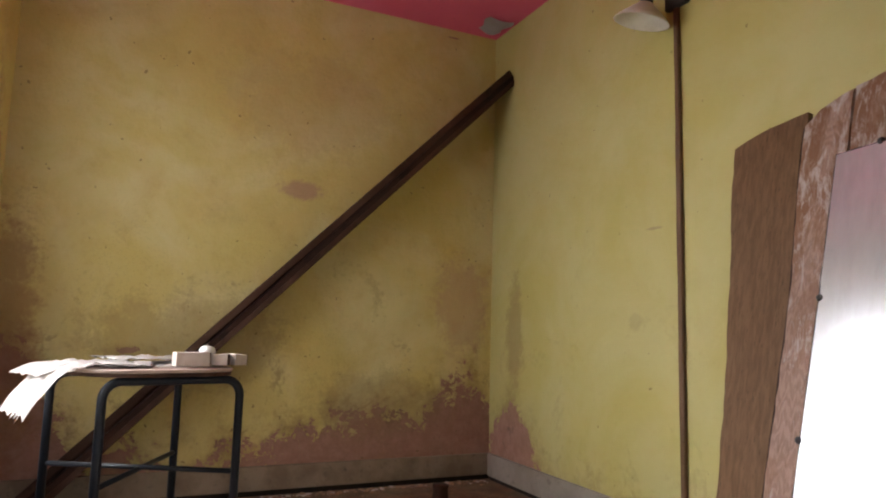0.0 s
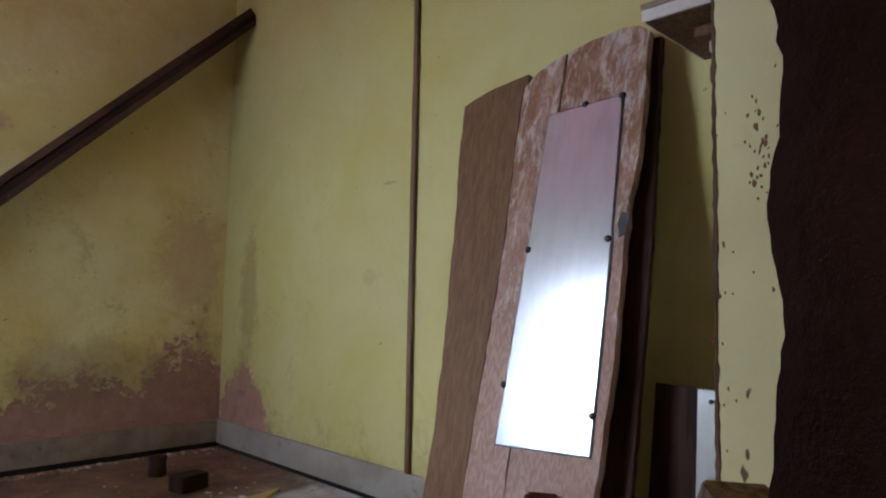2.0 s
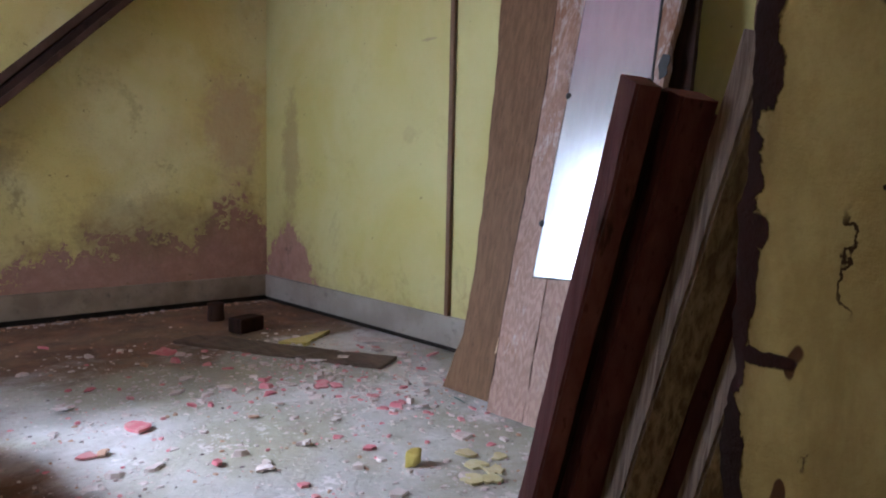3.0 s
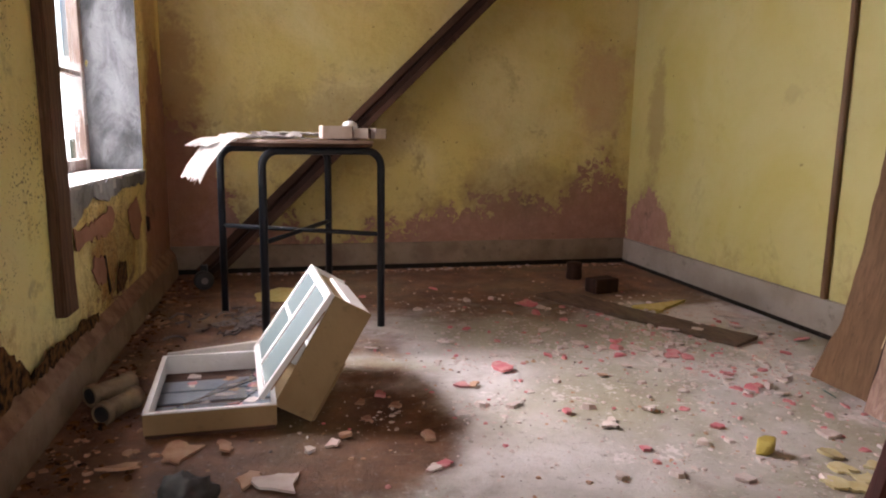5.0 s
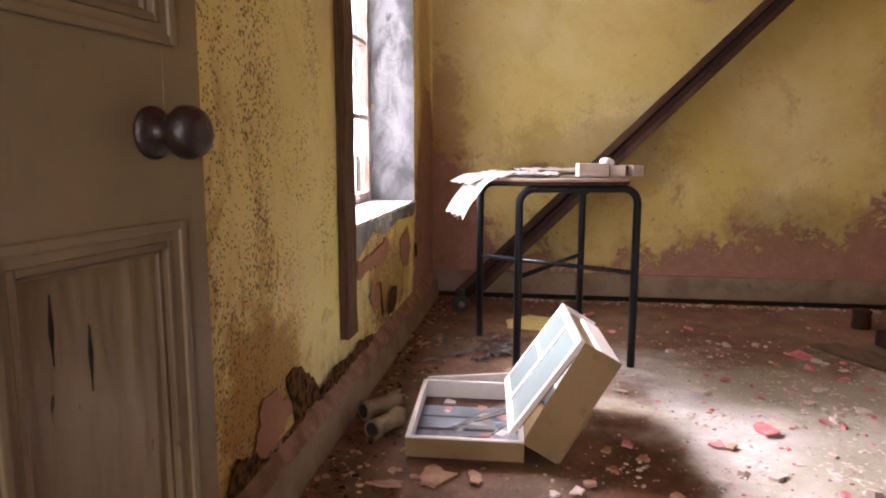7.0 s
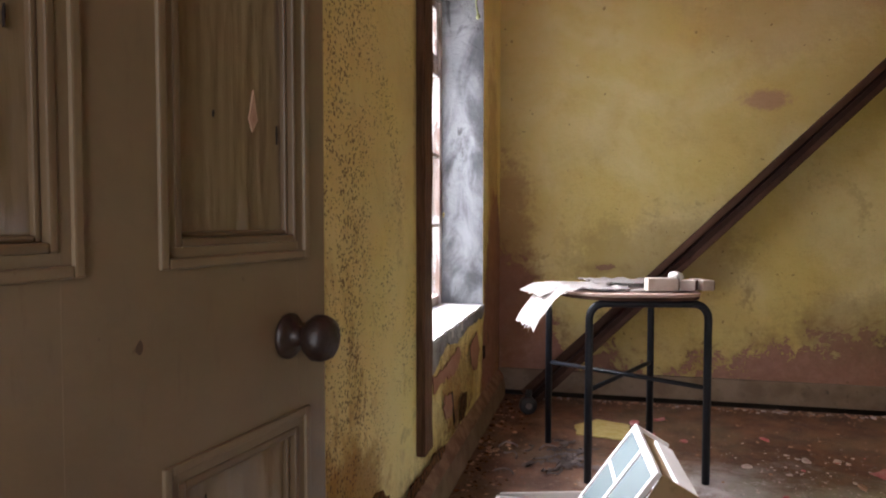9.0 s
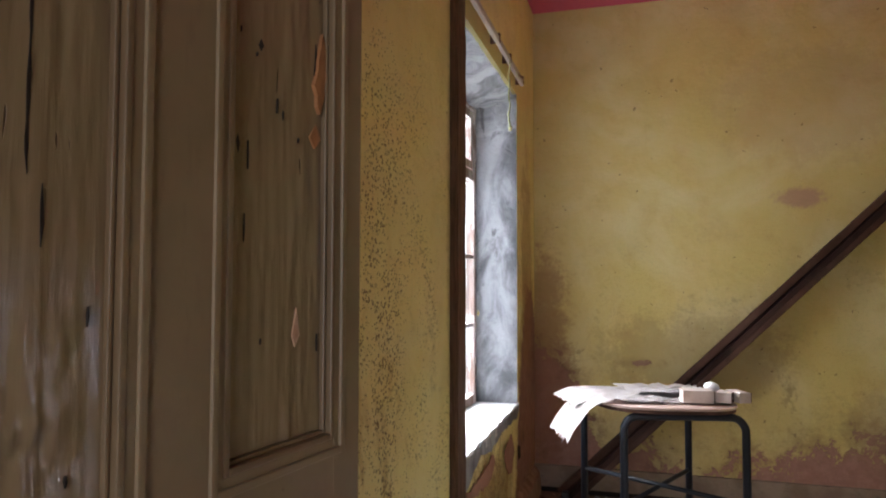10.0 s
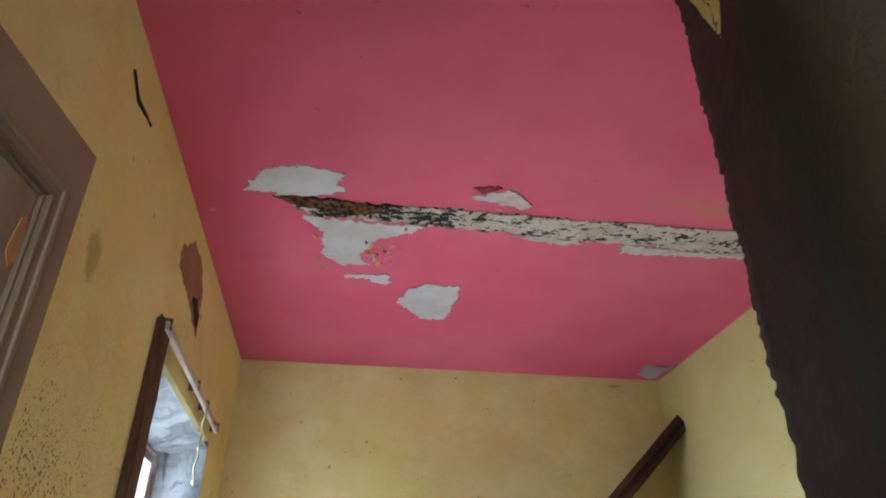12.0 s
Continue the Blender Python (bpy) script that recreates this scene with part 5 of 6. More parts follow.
FL, FR, BL, BR = Vector((0.090, 2.478, 0)), Vector((0.518, 2.566, 0)), Vector((-0.088, 2.904, 0)), Vector((0.346, 2.995, 0))


def bent_leg(a, b):
    """An inverted U of tube from foot a to foot b."""
    w = (b - a).normalized()
    r = 0.055
    pts = [a + Vector((0, 0, 0.002)), a + Vector((0, 0, TZ - r))]
    pts += [a + w * (r - r * math.cos(k * math.pi / 12)) + Vector((0, 0, TZ - r + r * math.sin(k * math.pi / 12))) for k in range(1, 7)]
    pts += [b - w * (r - r * math.cos(k * math.pi / 12)) + Vector((0, 0, TZ - r + r * math.sin(k * math.pi / 12))) for k in range(6, 0, -1)]
    return pts + [b + Vector((0, 0, TZ - r)), b + Vector((0, 0, 0.002))]


part("leg_frame", tube(bent_leg(FL, FR), 0.0145, 14), M_BLACKTUBE, table, "", True)
part("leg_frame", tube(bent_leg(BL, BR), 0.0145, 14), M_BLACKTUBE, table, "", True)
Z3 = Vector((0, 0, 0.362))
part("stretcher", tube([BL + Z3, FR + Z3], 0.009, 10), M_BLACKTUBE, table, "", True)
part("stretcher", tube([FL + Z3 + Vector((0, 0, -0.012)), BR + Z3 + Vector((0, 0, 0.0))], 0.009, 10), M_BLACKTUBE, table, "", True)
side_u, side_v = (FR - FL).normalized(), (BL - FL).normalized()


def table_top(z, thick, grow):
    """A board with broadly rounded corners and a front edge that swells outward."""
    out = []
    for k in range(64):
        t = k * math.tau / 64
        c, s = math.cos(t), math.sin(t)
        out.append((0.198 + (0.262 + grow) * math.copysign(abs(c) ** 0.55, c), 0.215 + (0.255 + grow) * math.copysign(abs(s) ** 0.75, s)))
    return sheet(out, FL + Vector((0, 0, z)), side_u, side_v, thick, 0, 0, 0.03, 0.002)


part("tabletop", table_top(TZ + 0.026, 0.011, 0.0), M_TABLETOP, table, "bare pale board top")
# underside takes a dark wood tone that paints its shade
part("underboard", table_top(TZ + 0.013, 0.0125, -0.003), M_BEAMLIT, table, "brown underside of the top, darkened for its shade")


def paper(at, u, v, nu, nv, drop, seed, thick=0.0015, lift=0.004):
    """A crumpled sheet; drop gives how far it sinks past the table's edge."""
    rnd = random.Random(seed)
    bm = bmesh.new()
    g = []
    n = 18
    for i in range(n + 1):
        row = []
        for k in range(n + 1):
            p = Vector(at) + Vector(u) * (nu * (i / n - 0.5)) + Vector(v) * (nv * (k / n - 0.5))
            p += Vector((0.006 * noise.noise((i * 0.6, k * 0.6, seed)), 0.006 * noise.noise((i * 0.6, k * 0.6, seed + 9)), 0))
            if i in (0, n) or k in (0, n):
                p += Vector((0.012 * noise.noise((i * 0.9, k * 0.9, seed + 21)), 0.012 * noise.noise((i * 0.9, k * 0.9, seed + 27)), 0)) + Vector((rnd.uniform(-0.002, 0.002), rnd.uniform(-0.002, 0.002), 0))
            off = max(0.0, (FL.x + (p.y - FL.y) * side_v.x / side_v.y - 0.035) - p.x)
            p.z += lift * noise.noise((i * 0.5, k * 0.5, seed + 4)) - 1.25 * drop * off * min(1.0, off / 0.20) + 0.010 * min(1.0, off / 0.05) * noise.noise((i * 0.33, k * 0.45, seed + 60))
            row.append(bm.verts.new(p))
        g.append(row)
    for i in range(n):
        for k in range(n):
            bm.faces.new((g[i][k], g[i + 1][k], g[i + 1][k + 1], g[i][k + 1]))
    bmesh.ops.solidify(bm, geom=bm.faces[:], thickness=thick)
    bmesh.ops.recalc_face_normals(bm, faces=bm.faces[:])
    return bm


TT = TZ + 0.040
thing("lining_paper", paper((0.015, 2.62, TT + 0.012), side_u, side_v, 0.36, 0.26, 0.85, 31, 0.003, 0.018), M_PAPER, "torn strip of pale lining paper hanging off the table", "paper", "papers on the table", "", True)
thing("lining_paper", paper((0.02, 2.74, TT + 0.004), side_u, side_v, 0.36, 0.30, 0.40, 33, 0.002, 0.004), M_PAPER, "crumpled pale lining paper on the table", "paper", "papers on the table", "", True)
thing("lining_paper", paper((0.22, 2.72, TT + 0.003), side_u, side_v, 0.36, 0.36, 0.0, 35, 0.002, 0.004), M_PAPER, "flat stained lining paper covering the table", "paper", "papers on the table", "", True)
thing("folded_paper", paper((0.23, 2.78, TT + 0.022), side_u, side_v, 0.32, 0.22, 0.0, 37, 0.016, 0.014), M_PAPER, "thick fold of pale paper on the table", "paper", "papers on the table", "", True)
for at, size, turn in (((0.355, 2.60, TT + 0.026), (0.115, 0.060, 0.048), 10), ((0.455, 2.615, TT + 0.024), (0.055, 0.045, 0.038), -16), ((0.505, 2.65, TT + 0.024), (0.050, 0.095, 0.038), 24), ((0.40, 2.70, TT + 0.02), (0.13, 0.05, 0.03), 4)):
    block = root("wood_offcut", at, "short pale softwood offcut with dark sawn ends on the papers", "wood block", "offcuts on the table")
    for name, lo, hi, mat in (("block", (-size[0] / 2, -size[1] / 2, -size[2] / 2), (size[0] / 2 - 0.003, size[1] / 2, size[2] / 2), M_BOXWOOD), ("end_face", (size[0] / 2 - 0.0028, -size[1] / 2 + 0.001, -size[2] / 2 + 0.001), (size[0] / 2, size[1] / 2 - 0.001, size[2] / 2 - 0.001), M_BEAMLIT)):
        bm = cuboid(lo, hi, 0.002 if name == "block" else 0.0006)
        bm.transform(pose(*at, 0, 0, turn))
        part(name, bm, mat, block, "" if name == "block" else "dark sawn end")
thing("plaster_lump", lathe([(0.004, 0), (0.022, 0.004), (0.030, 0.016), (0.024, 0.030), (0.008, 0.036)], (0.41, 2.66, TT + 0.035), (0.1, 0, 1), 14), M_WHITEPAINT, "rounded white plaster lump on the table", "lump", "", "", True)

# ---- fallen cabinet: a tray part and a tipped box with glazed front ----
tray = root("cabinet_tray", (-0.02, 1.9, 0), "white-edged shallow cabinet half lying open on the floor", "cabinet")
T00, T10, T01 = Vector((-0.175, 1.680, 0.010)), Vector((0.138, 1.688, 0.010)), Vector((-0.202, 2.128, 0.010))
tu, tv = (T10 - T00), (T01 - T00)


def skew(lo, hi, origin, u, v, w, bevel=0.002):
    """A box in the frame origin, u, v, w, with lo and hi in metres along them."""
    bm = cuboid(lo, hi, bevel)
    u, v, w = Vector(u).normalized(), Vector(v).normalized(), Vector(w).normalized()
    for p in bm.verts:
        p.co = Vector(origin) + u * p.co.x + v * p.co.y + w * p.co.z
    bmesh.ops.recalc_face_normals(bm, faces=bm.faces[:])
    return bm


LU, LV, HZ, WT = tu.length, tv.length, 0.052, 0.010
ZA = (0, 0, 1)
part("front_side", skew((0, 0, 0), (LU, WT, HZ), T00, tu, tv, ZA), M_TANSIDE, tray, "yellowed outer side")
part("side", skew((0, LV - WT, 0), (LU, LV, HZ), T00, tu, tv, ZA), M_WHITEPAINT, tray)
part("side", skew((0, WT, 0), (WT, LV - WT, HZ), T00, tu, tv, ZA), M_WHITEPAINT, tray)
part("side", skew((LU - WT, WT, 0), (LU, LV - WT, HZ), T00, tu, tv, ZA), M_WHITEPAINT, tray)
for lo, hi in (((0, 0), (LU, 0.012)), ((0, LV - 0.012), (LU, LV)), ((0, 0.012), (0.014, LV - 0.012)), ((LU - 0.012, 0.012), (LU, LV - 0.012))):
    part("rim", skew((*lo, HZ + 0.0005), (*hi, HZ + 0.005), T00, tu, tv, ZA, 0.001), M_WHITEPAINT, tray)
# added dark board stops bright floor showing through the shaded gap below
part("gap_filler", skew((0.004, 0.004, -0.009), (LU - 0.004, LV - 0.004, 0.0006), T00, tu, tv, ZA, 0.0), M_BEAMLIT, tray, "dark board added to keep the gap under the tray in shade")
part("back_strip", skew((0.01, 0, 0), (LU, 0.012, 0.030), T00 + tv + Vector((0, 0.006, 0.028)), tu + Vector((0, 0.05, 0.012)), tv, (0, 0.25, 1)), M_PAPER, tray, "sprung board along the back edge")
for f in (0.30, 0.52, 0.72):
    part("slat", skew((WT, LV * f - 0.05, 0.001), (LU - WT, LV * f + 0.03, 0.006), T00, tu, tv, ZA), M_TRAYSLAT, tray, "blue-grey slat at the bottom")
for seed, out, tilt in ((1, [(0.03, 0.06), (0.22, 0.04), (0.30, 0.16), (0.26, 0.22)], 0.10), (2, [(0.12, 0.12), (0.31, 0.20), (0.31, 0.30), (0.20, 0.22)], 0.16)):
    g = sheet([(x - 0.16, y - 0.15) for x, y in out], T00 + tu.normalized() * 0.16 + tv.normalized() * 0.15 + Vector((0, 0, 0.04)), (tu.normalized() + Vector((0, 0, tilt))), tv, 0.003)
    thing("glass_shard", g, M_GLASS, "broken clear window glass lying in the cabinet tray", "glass shard", "glass shards").visible_shadow = False

# tipped box: its long axis rises to the right, its width runs back; the glazed door stands a little open at the foot
cab = root("cabinet_box", (0.25, 1.85, 0), "tipped-up white cabinet with a glazed door and yellowed sides", "cabinet")
C0 = Vector((0.130, 1.707, 0.054))
cl = Vector((0.500, 0.052, 0.864)).normalized()
cw = Vector((-0.073, 0.997, -0.018)).normalized()
cd = Vector((0.863, 0.055, -0.503)).normalized()
LL, LW, LD = 0.317, 0.452, 0.108
CF = (C0, cl, cw, cd)
part("side_panel", skew((0, 0, 0), (LL, 0.010, LD), *CF), M_TANSIDE, cab, "yellowed outer side with a split edge")
part("side_panel", skew((0, LW - 0.010, 0), (LL, LW, LD), *CF), M_WHITEPAINT, cab)
part("end_panel", skew((LL - 0.022, 0.010, 0.004), (LL - 0.012, LW - 0.010, LD * 0.55), *CF), M_TANSIDE, cab, "brown recessed end board")
part("end_panel", skew((LL - 0.012, 0.010, LD * 0.45), (LL - 0.001, LW * 0.86, LD - 0.001), *CF), M_WHITEPAINT, cab, "peeling white end board")
part("end_panel", skew((0, 0.010, 0), (0.010, LW - 0.010, LD), *CF), M_TANSIDE, cab)
part("back_panel", skew((0.010, 0.010, LD - 0.006), (LL - 0.012, LW - 0.010, LD), *CF), M_WHITEPAINT, cab)
part("shelf", skew((LL * 0.5, 0.010, 0.010), (LL * 0.5 + 0.010, LW - 0.010, LD - 0.008), *CF), M_WHITEPAINT, cab)
part("loose_flap", skew((LL * 0.02, -0.004, LD + 0.0005), (LL * 0.55, 0.008, LD + 0.004), *CF, 0.0008), M_TANSIDE, cab, "sprung strip along the lower edge")
# the door hangs from the top edge and swings out at the foot
swing = 0.09
ml = (cl * math.cos(swing) + cd * math.sin(swing)).normalized()
mn = cw.cross(ml).normalized()
if mn.dot(cd) < 0:
    mn = -mn
DF = (C0 + cl * LL - ml * LL - mn * 0.001, ml, cw, mn)
gf = part("glazed_door", skew((0, 0, -0.014), (LL, 0.020, 0.0), *DF), M_WHITEPAINT, cab, "white glazed door frame")
for lo, hi in (((0, LW - 0.020), (LL, LW)), ((0, 0.020), (0.022, LW - 0.020)), ((LL - 0.024, 0.020), (LL, LW - 0.020)), ((0.022, LW * 0.48), (LL - 0.024, LW * 0.48 + 0.024)), ((LL * 0.52, LW * 0.53), (LL * 0.52 + 0.010, LW - 0.020))):
    part("front_rail", skew((*lo, -0.014), (*hi, 0.0), *DF), M_WHITEPAINT, gf)
for y0, y1 in ((0.020, LW * 0.48), (LW * 0.48 + 0.024, LW - 0.020)):
    part("pane", skew((0.022, y0, -0.009), (LL - 0.024, y1, -0.006), *DF, 0.0), M_PALEGLASS, gf).visible_shadow = False
part("lining_strip", skew((0.03, 0.004, 0.001), (LL * 0.85, 0.020, 0.004), *DF, 0.0006), M_RUST, gf, "bare brown edge of the door")

# ---- things on the floor ----
thing("floor_plank", beam_between((1.36, 2.965, 0.008), (1.80, 2.10, 0.008), 0.015, 0.155, (0.89, 0.45, 0), 0.003, 0.004, 12, 18), M_FLOORPLANK, "dusty loose brown plank lying on the floor", "plank")
thing("yellow_board", sheet([(0, 0.11), (0.10, 0.02), (0.05, 0.0), (0.30, 0.17)], (1.64, 2.55, 0.001), (1, 0, 0), (0, 1, 0), 0.012, 0.003, 3), M_YELLOWFLAKE, "broken triangle of yellow painted board on the floor", "board")
thing("yellow_sheet", sheet([(0, 0), (0.22, -0.03), (0.25, 0.20), (0.09, 0.26), (-0.01, 0.15)], (0.03, 3.04, 0.001), (1, 0, 0), (0, 1, 0), 0.004, 0.006, 5), M_YELLOWFLAKE, "faded yellow sheet lying under the table", "sheet")
thing("round_post", lathe([(0.040, 0), (0.043, 0.01), (0.038, 0.06), (0.043, 0.085), (0.030, 0.09)], (1.647, 3.30, 0), (0, 0, 1), 18), M_BEAM, "short round dark wooden stub standing on the floor", "wood stub", "", "", True)
blk = cuboid((-0.07, -0.045, 0), (0.07, 0.045, 0.07), 0.010)
blk.transform(pose(1.652, 2.985, 0.0, 0, 0, 14))
thing("wood_block", blk, M_BEAM, "dark squared wooden block on the floor", "wood block")
lump = cuboid((-0.021, -0.017, 0), (0.021, 0.017, 0.041), 0.008)
lump.transform(pose(1.27, 1.33, 0.0, 0, 0, 30))
for v in lump.verts:
    v.co += Vector((0.012 * noise.noise(v.co * 30), 0.012 * noise.noise(v.co * 31), 0.006 * noise.noise(v.co * 29)))
thing("teal_scrap", shard((1.695, 1.605, 0.022), 0.030, 9), M_TEAL, "small crumpled teal scrap at the foot of the plank", "scrap")
thing("yellow_lump", lump, M_OLIVE, "small broken lump of yellow plaster on the floor", "plaster lump")


def pipe_fitting(base, way, r, length):
    """A short socket with a thick collar at each end."""
    return lathe([(r * 0.70, 0.02), (r * 0.74, 0.0), (r, 0.001), (r, 0.020), (r * 0.84, 0.025), (r * 0.82, length - 0.026), (r, length - 0.021), (r, length), (r * 0.74, length), (r * 0.70, length - 0.02)], base, way, 24)


for base, way, r, length in (((-0.352, 1.915, 0.032), (0.66, 0.75, 0.0), 0.031, 0.130), ((-0.292, 1.785, 0.031), (0.45, 0.89, 0.0), 0.030, 0.130)):
    pipe = root("pipe_fitting", base, "soiled cream plastic pipe socket lying by the wall", "pipe fitting", "pipe fittings")
    part("socket", pipe_fitting(base, way, r, length), M_PIPE, pipe, "", True)
    # black disc paints the shade inside the hollow end
    part("bore_shade", lathe([(r * 0.66, -0.0015), (r * 0.66, 0.004)], base, way, 20), M_BLACK, pipe, "dark disc painting the shade inside the socket's open end")
caster = root("caster_wheel", (-0.22, 3.32, 0), "small black caster wheel at the foot of the wall", "caster")
part("wheel", lathe([(0.02, -0.018), (0.042, -0.018), (0.046, -0.01), (0.046, 0.01), (0.042, 0.018), (0.02, 0.018)], (-0.22, 3.32, 0.047), (0.35, -1, 0), 20), M_BLACK, caster, "", True)
part("hub", lathe([(0.016, -0.022), (0.016, 0.022)], (-0.22, 3.32, 0.047), (0.35, -1, 0), 12), M_RAG, caster)
part("fork", cuboid((-0.235, 3.33, 0.04), (-0.205, 3.37, 0.115), 0.004), M_BLACK, caster)


def crumple(base, size, seed, flat=0.5):
    bm = bmesh.new()
    bmesh.ops.create_icosphere(bm, subdivisions=3, radius=1)
    for v in bm.verts:
        d = 1 + 0.35 * noise.noise(v.co * 2.1 + Vector((seed, 0, 0))) + 0.15 * noise.noise(v.co * 5 + Vector((0, seed, 0)))
        v.co = Vector((v.co.x * size[0] * d, v.co.y * size[1] * d, max(0.0, (v.co.z * 0.5 + flat) * size[2] * d))) + Vector(base)
    return bm


thing("rubber_scrap", crumple((-0.03, 1.335, 0), (0.055, 0.08, 0.06), 5), M_BLACK, "crumpled black rubber scrap on the floor", "rubber scrap", "", "", True)
def ribbon(x, y, angle, length, width, seed):
    """A torn strip of cloth lying in folds."""
    r = random.Random(seed)
    bm = bmesh.new()
    rows, at, way = [], Vector((x, y, 0)), angle
    n = 16
    for i in range(n + 1):
        way += r.uniform(-0.45, 0.45)
        at = at + Vector((math.cos(way), math.sin(way), 0)) * (length / n)
        side = Vector((-math.sin(way), math.cos(way), 0)) * width * r.uniform(0.35, 0.6)
        lift = 0.008 + 0.018 * abs(noise.noise((i * 0.5, seed, 0)))
        rows.append([bm.verts.new(at + side * f + Vector((0, 0, max(0.004, lift + 0.012 * noise.noise((i * 0.7, f * 2, seed)))))) for f in (-1, -0.4, 0.3, 1)])
    for a, b in zip(rows, rows[1:]):
        for k in range(3):
            bm.faces.new((a[k], b[k], b[k + 1], a[k + 1]))
    bmesh.ops.solidify(bm, geom=bm.faces[:], thickness=0.003)
    bmesh.ops.recalc_face_normals(bm, faces=bm.faces[:])
    return bm


for i, (x, y, a, length, width) in enumerate(((-0.10, 2.78, 0.3, 0.24, 0.030), (-0.06, 2.70, -0.6, 0.22, 0.036), (0.00, 2.66, 2.2, 0.20, 0.028), (-0.04, 2.60, 0.1, 0.18, 0.034), (0.03, 2.72, 3.6, 0.22, 0.026), (-0.14, 2.66, 0.9, 0.20, 0.024), (0.02, 2.58, 1.5, 0.16, 0.030))):
    thing("rag", ribbon(x, y, a, length, width, 50 + i), M_RAG, "torn dusty grey rag strip lying under the table", "rag", "rags", "", True)
rnd = random.Random(17)
for i in range(14):
    x, y, a = rnd.uniform(-0.28, 0.08), rnd.uniform(2.35, 2.95), rnd.uniform(0, 3.1)
    pts = [(x + 0.10 * (k / 5 - 0.5) * math.cos(a + 0.25 * k), y + 0.10 * (k / 5 - 0.5) * math.sin(a + 0.25 * k), 0.005 + 0.012 * math.sin(k / 5 * 3.1) * rnd.random()) for k in range(6)]
    thing("twig", tube(pts, 0.0045, 6), M_RAG, "thin dry dark twig on the dusty floor", "twig", "twigs", "", True)


def flake(at, size, seed, thick=0.006, tilt=0.0, many=8):
    r = random.Random(seed)
    out = [(size * r.uniform(0.30, 1.25) * math.cos(k * math.tau / many) * (1.4 if seed % 2 else 1), size * r.uniform(0.4, 1.1) * math.sin(k * math.tau / many)) for k in range(many)]
    bm = sheet(out, (0, 0, 0), (1, 0, 0), (0, 1, 0), thick, size * 0.10, seed, size * 0.25)
    bm.transform(pose(at[0], at[1], 0.001 + 0.7 * size * math.sin(radians(abs(tilt))), tilt, 0, r.uniform(0, 360)))
    return bm


LARGE = ((1.207, 2.792, 0.075, 0), (0.829, 2.001, 0.058, 0), (0.895, 1.635, 0.026, 0), (1.453, 2.031, 0.055, 0), (1.40, 2.06, 0.045, 1), (1.49, 2.00, 0.04, 0), (0.992, 1.400, 0.022, 0), (2.04, 2.10, 0.040, 0), (1.681, 1.528, 0.024, 0),
         (1.020, 2.097, 0.026, 0), (0.902, 2.280, 0.022, 0), (0.671, 1.880, 0.024, 0), (0.831, 2.453, 0.024, 0), (1.368, 2.109, 0.026, 1), (1.522, 1.820, 0.026, 0), (1.127, 1.610, 0.026, 1), (0.974, 1.540, 0.034, 1), (0.99, 1.56, 0.022, 1),
         (0.483, 1.408, 0.030, 1), (0.51, 1.42, 0.02, 0), (0.876, 1.291, 0.026, 1), (1.139, 1.226, 0.030, 1), (1.499, 1.380, 0.040, 1), (1.98, 2.46, 0.090, 1), (1.188, 2.208, 0.034, 1), (1.033, 2.256, 0.030, 1), (1.491, 1.790, 0.032, 1), (1.78, 1.80, 0.05, 1),
         (1.117, 2.387, 0.030, 1), (1.241, 1.952, 0.022, 1), (0.451, 2.275, 0.034, 1), (1.407, 1.280, 0.050, 3), (1.386, 1.223, 0.055, 3), (1.317, 1.165, 0.050, 3), (1.404, 1.173, 0.050, 3), (1.352, 1.134, 0.04, 3), (1.47, 1.22, 0.05, 3),
         (-0.184, 1.527, 0.062, 2), (0.497, 1.556, 0.040, 2), (1.067, 2.650, 0.040, 2), (-0.078, 1.596, 0.085, 2), (0.02, 1.60, 0.05, 2), (0.141, 1.413, 0.080, 1), (0.08, 1.43, 0.05, 2), (0.705, 1.878, 0.038, 2), (1.121, 1.889, 0.026, 2), (0.362, 1.808, 0.03, 2), (0.451, 1.771, 0.026, 2), (0.42, 1.84, 0.03, 0),
         (0.365, 1.693, 0.03, 2), (0.213, 1.544, 0.024, 1), (0.269, 1.563, 0.024, 1), (0.299, 1.604, 0.030, 2), (0.30, 3.28, 0.05, 0), (0.42, 3.35, 0.04, 0), (0.36, 3.12, 0.05, 0), (0.50, 3.05, 0.035, 0), (0.85, 3.15, 0.03, 0), (0.95, 2.9, 0.03, 1),
         (1.60, 2.30, 0.05, 1), (1.90, 2.30, 0.05, 1), (1.95, 2.20, 0.04, 1), (1.86, 1.98, 0.035, 0), (1.72, 1.92, 0.035, 1), (1.66, 1.74, 0.03, 1), (1.58, 1.64, 0.026, 1), (1.30, 1.72, 0.024, 1), (0.78, 1.72, 0.022, 1), (0.64, 2.10, 0.03, 1), (0.72, 2.30, 0.026, 1), (1.30, 2.42, 0.03, 0), (1.24, 1.48, 0.02, 0))
KINDS = ((M_PINKFLAKE, "pink painted flake of fallen ceiling plaster"), (M_WHITEFLAKE, "pale broken flake of fallen plaster"), (M_TANFLAKE, "orange-brown chip of fallen render"), (M_CREAMFLAKE, "cream-yellow painted flake of fallen plaster"))
for i, (x, y, s, k) in enumerate(LARGE):
    thing("plaster_flake", flake((x, y), s * (0.62 if k > 1 else 0.72), 40 + i, rnd.uniform(0.004, 0.009), rnd.choice((0, 4, 8, 12, 16))), KINDS[k][0], KINDS[k][1] + " on the floor", "plaster flake", "fallen flakes")


inside = random.Random(41)
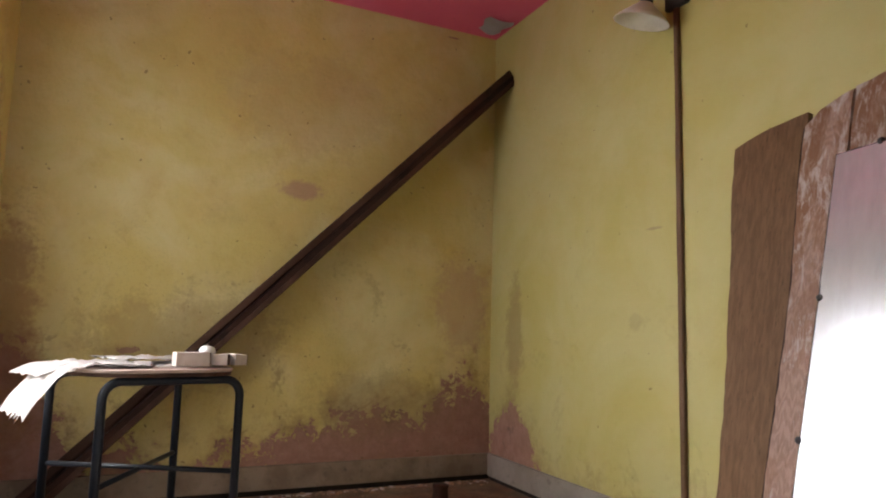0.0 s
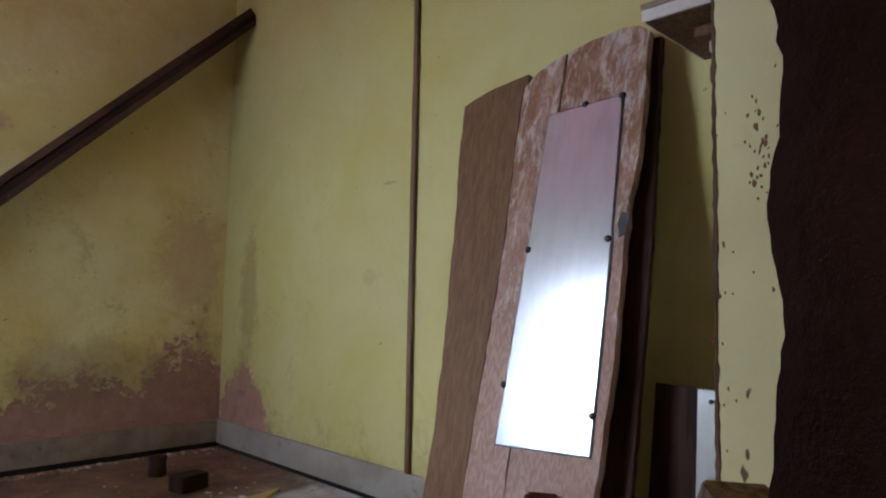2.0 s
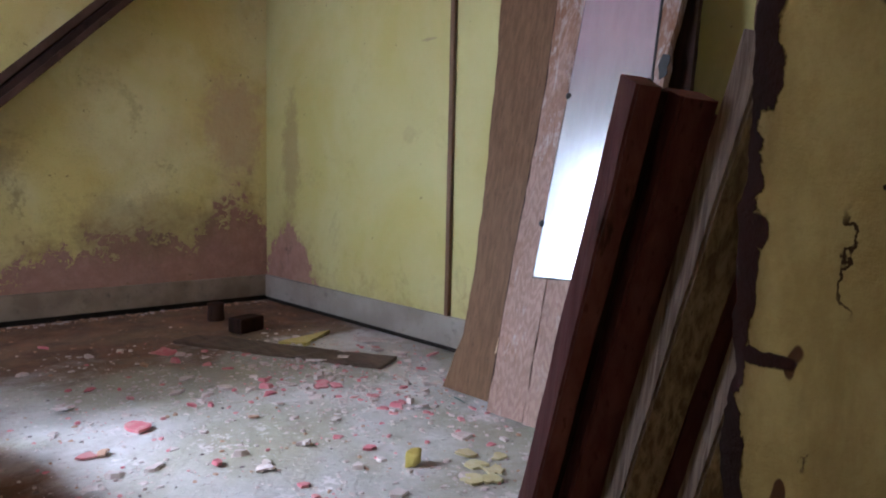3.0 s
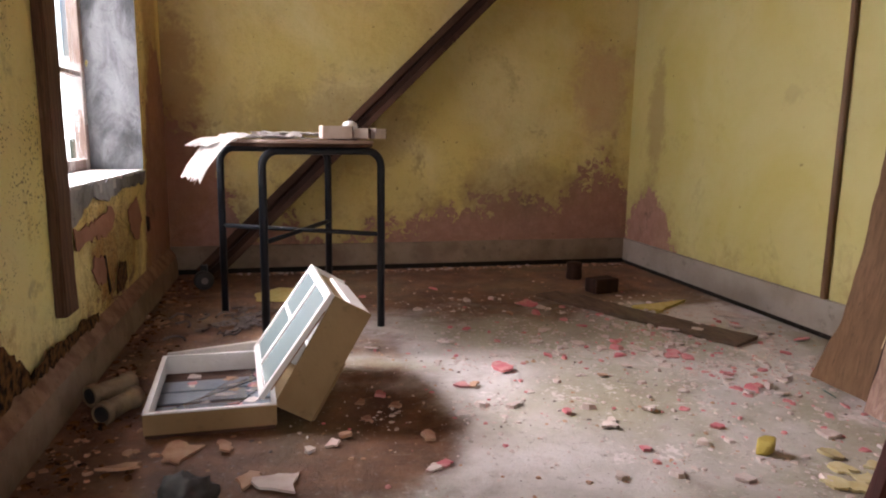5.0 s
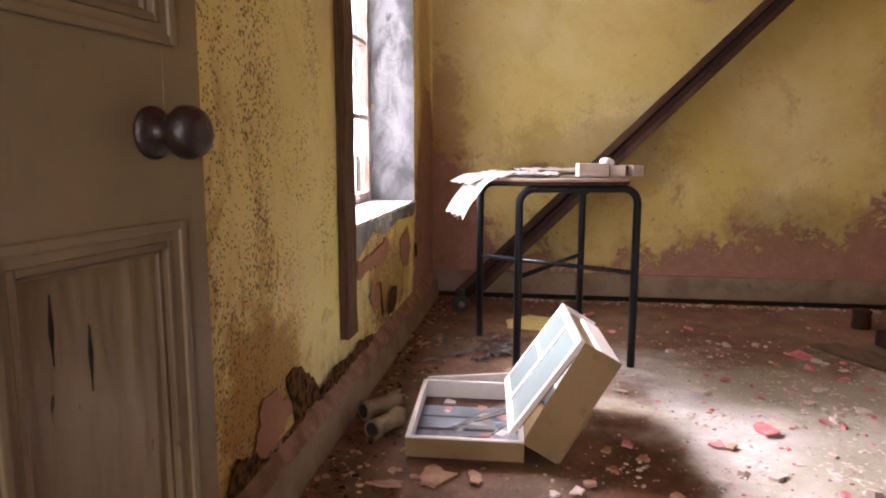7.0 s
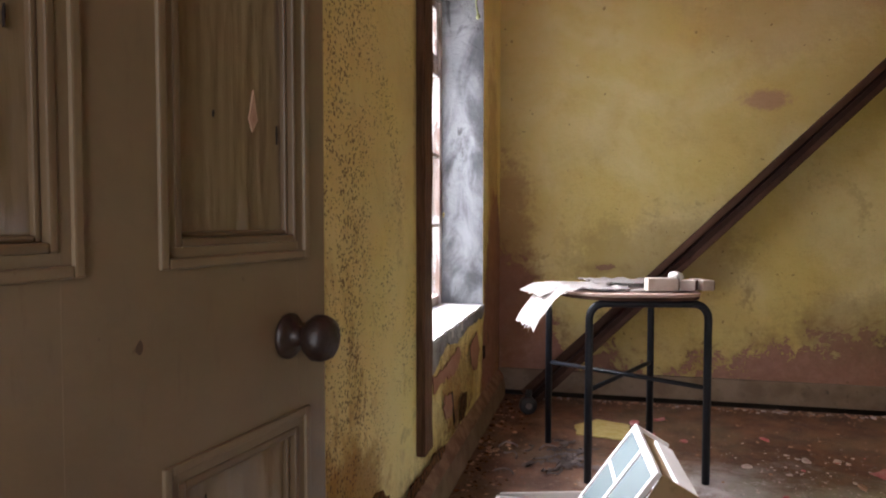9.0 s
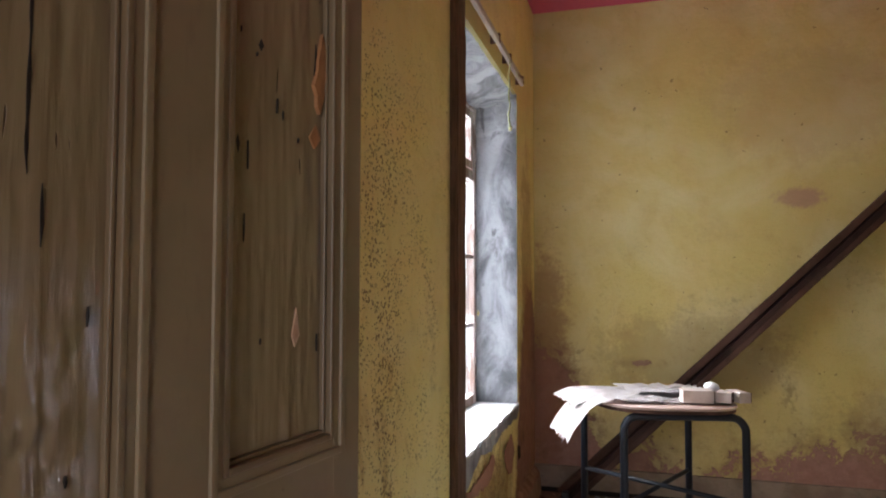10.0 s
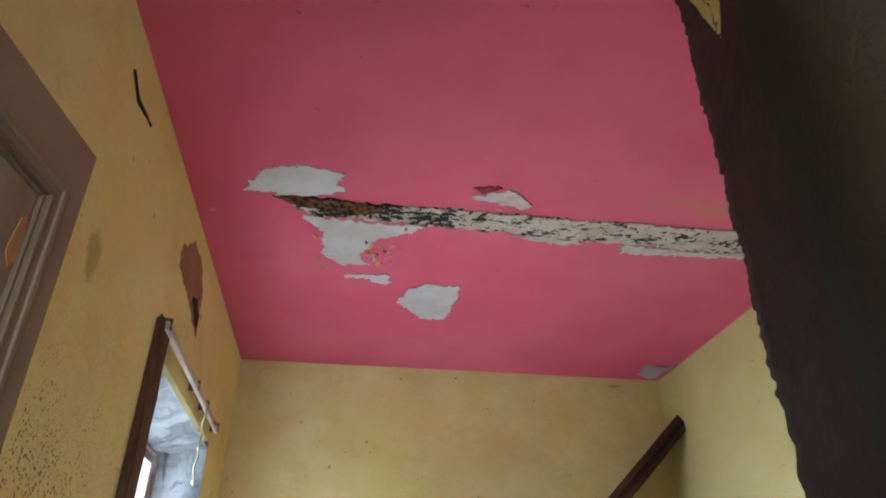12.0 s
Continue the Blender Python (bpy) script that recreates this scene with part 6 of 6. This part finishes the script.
for i in range(16):
    bm = flake((inside.uniform(-0.14, 0.10), inside.uniform(1.78, 2.10)), inside.uniform(0.012, 0.032), 300 + i, 0.004)
    bm.transform(Matrix.Translation((0, 0, 0.012)))
    kind = KINDS[(1, 0, 1, 2)[i % 4]]
    thing("plaster_flake", bm, kind[0], kind[1] + " in the cabinet tray", "plaster flake", "flakes in the tray")


def crumbs(seed, many, size, spread):
    """Many small chips of plaster in one mesh."""
    r = random.Random(seed)
    verts, faces = [], []
    for _ in range(many):
        x, y = spread(r)
        s = size * (0.2 + 0.95 * r.random() ** 3)
        a0, n0, h = r.uniform(0, 6.3), len(verts), s * r.uniform(0.12, 0.55)
        tilt = r.uniform(-0.3, 0.3)
        k = 6
        ring = [(x + s * r.uniform(0.4, 1.2) * math.cos(a0 + j * math.tau / k), y + s * r.uniform(0.4, 1.2) * math.sin(a0 + j * math.tau / k)) for j in range(k)]
        verts += [(px, py, 0.0) for px, py in ring]
        verts += [(x + (px - x) * 0.8, y + (py - y) * 0.8, h * (1 + tilt * math.cos(j * 1.25))) for j, (px, py) in enumerate(ring)]
        faces += [(n0 + j, n0 + (j + 1) % k, n0 + k + (j + 1) % k, n0 + k + j) for j in range(k)] + [tuple(n0 + k + j for j in range(k))]
    bm = bmesh.new()
    vs = [bm.verts.new(v) for v in verts]
    for f in faces:
        bm.faces.new([vs[j] for j in f])
    return bm


def wide(r):
    return r.uniform(XW + 0.06, XE - 0.05), r.uniform(0.9, YN - 0.05)


heaps = random.Random(23)
HEAPS = [(heaps.gauss(1.15, 0.42), heaps.gauss(1.95, 0.5), heaps.uniform(0.02, 0.10)) for _ in range(60)]


def middle(r):
    while True:
        x, y, wide_by = r.choice(HEAPS) if r.random() < 0.75 else (1.05, 1.95, 0.5)
        px, py = r.gauss(x, wide_by), r.gauss(y, wide_by)
        if 0.15 + 0.1 * r.random() < px < XE - 0.05 and 1.0 < py < 3.1 - 0.4 * r.random():
            return px, py


def by_boards(r):
    while True:
        px, py = r.gauss(1.60, 0.22), r.gauss(2.0, 0.42)
        if px < 2.0 and py > 1.0:
            return px, py


def north_edge(r):
    return r.uniform(XW + 0.1, XE - 0.05), YN - 0.03 - abs(r.gauss(0, 0.035))


def west_edge(r):
    return XW + 0.045 + abs(r.gauss(0, 0.09)), r.uniform(1.0, YN - 0.1)


for seed, many, size, spread, mat, lab in ((1, 2300, 0.0075, middle, M_WHITEFLAKE, "pale plaster crumbs scattered over the floor"), (2, 150, 0.012, middle, M_PINKFLAKE, "small pink paint crumbs scattered over the floor"),
                                            (3, 900, 0.009, wide, M_TANFLAKE, "brown render crumbs scattered over the floor"), (4, 520, 0.017, by_boards, M_WHITEFLAKE, "pale plaster chips heaped near the boards"),
                                            (5, 130, 0.017, by_boards, M_PINKFLAKE, "pink paint chips heaped near the boards"), (6, 900, 0.006, wide, M_RAG, "dark grit scattered over the floor"),
                                            (7, 150, 0.024, middle, M_WHITEFLAKE, "broken pale plaster pieces scattered over the floor"), (8, 90, 0.030, by_boards, M_WHITEFLAKE, "broken pale plaster pieces near the boards"), (9, 60, 0.026, by_boards, M_PINKFLAKE, "broken pink plaster pieces near the boards"),
                                            (10, 420, 0.014, north_edge, M_TANFLAKE, "brown rubble along the foot of the wall"), (11, 160, 0.016, north_edge, M_WHITEFLAKE, "pale rubble along the foot of the wall"), (12, 420, 0.016, west_edge, M_ROT, "dark crumbled plaster along the window wall"), (13, 200, 0.016, west_edge, M_TANFLAKE, "orange-brown crumbs along the window wall")):
    thing("plaster_crumbs", crumbs(seed, many, size, spread), mat, lab, "debris", "", "stuff")
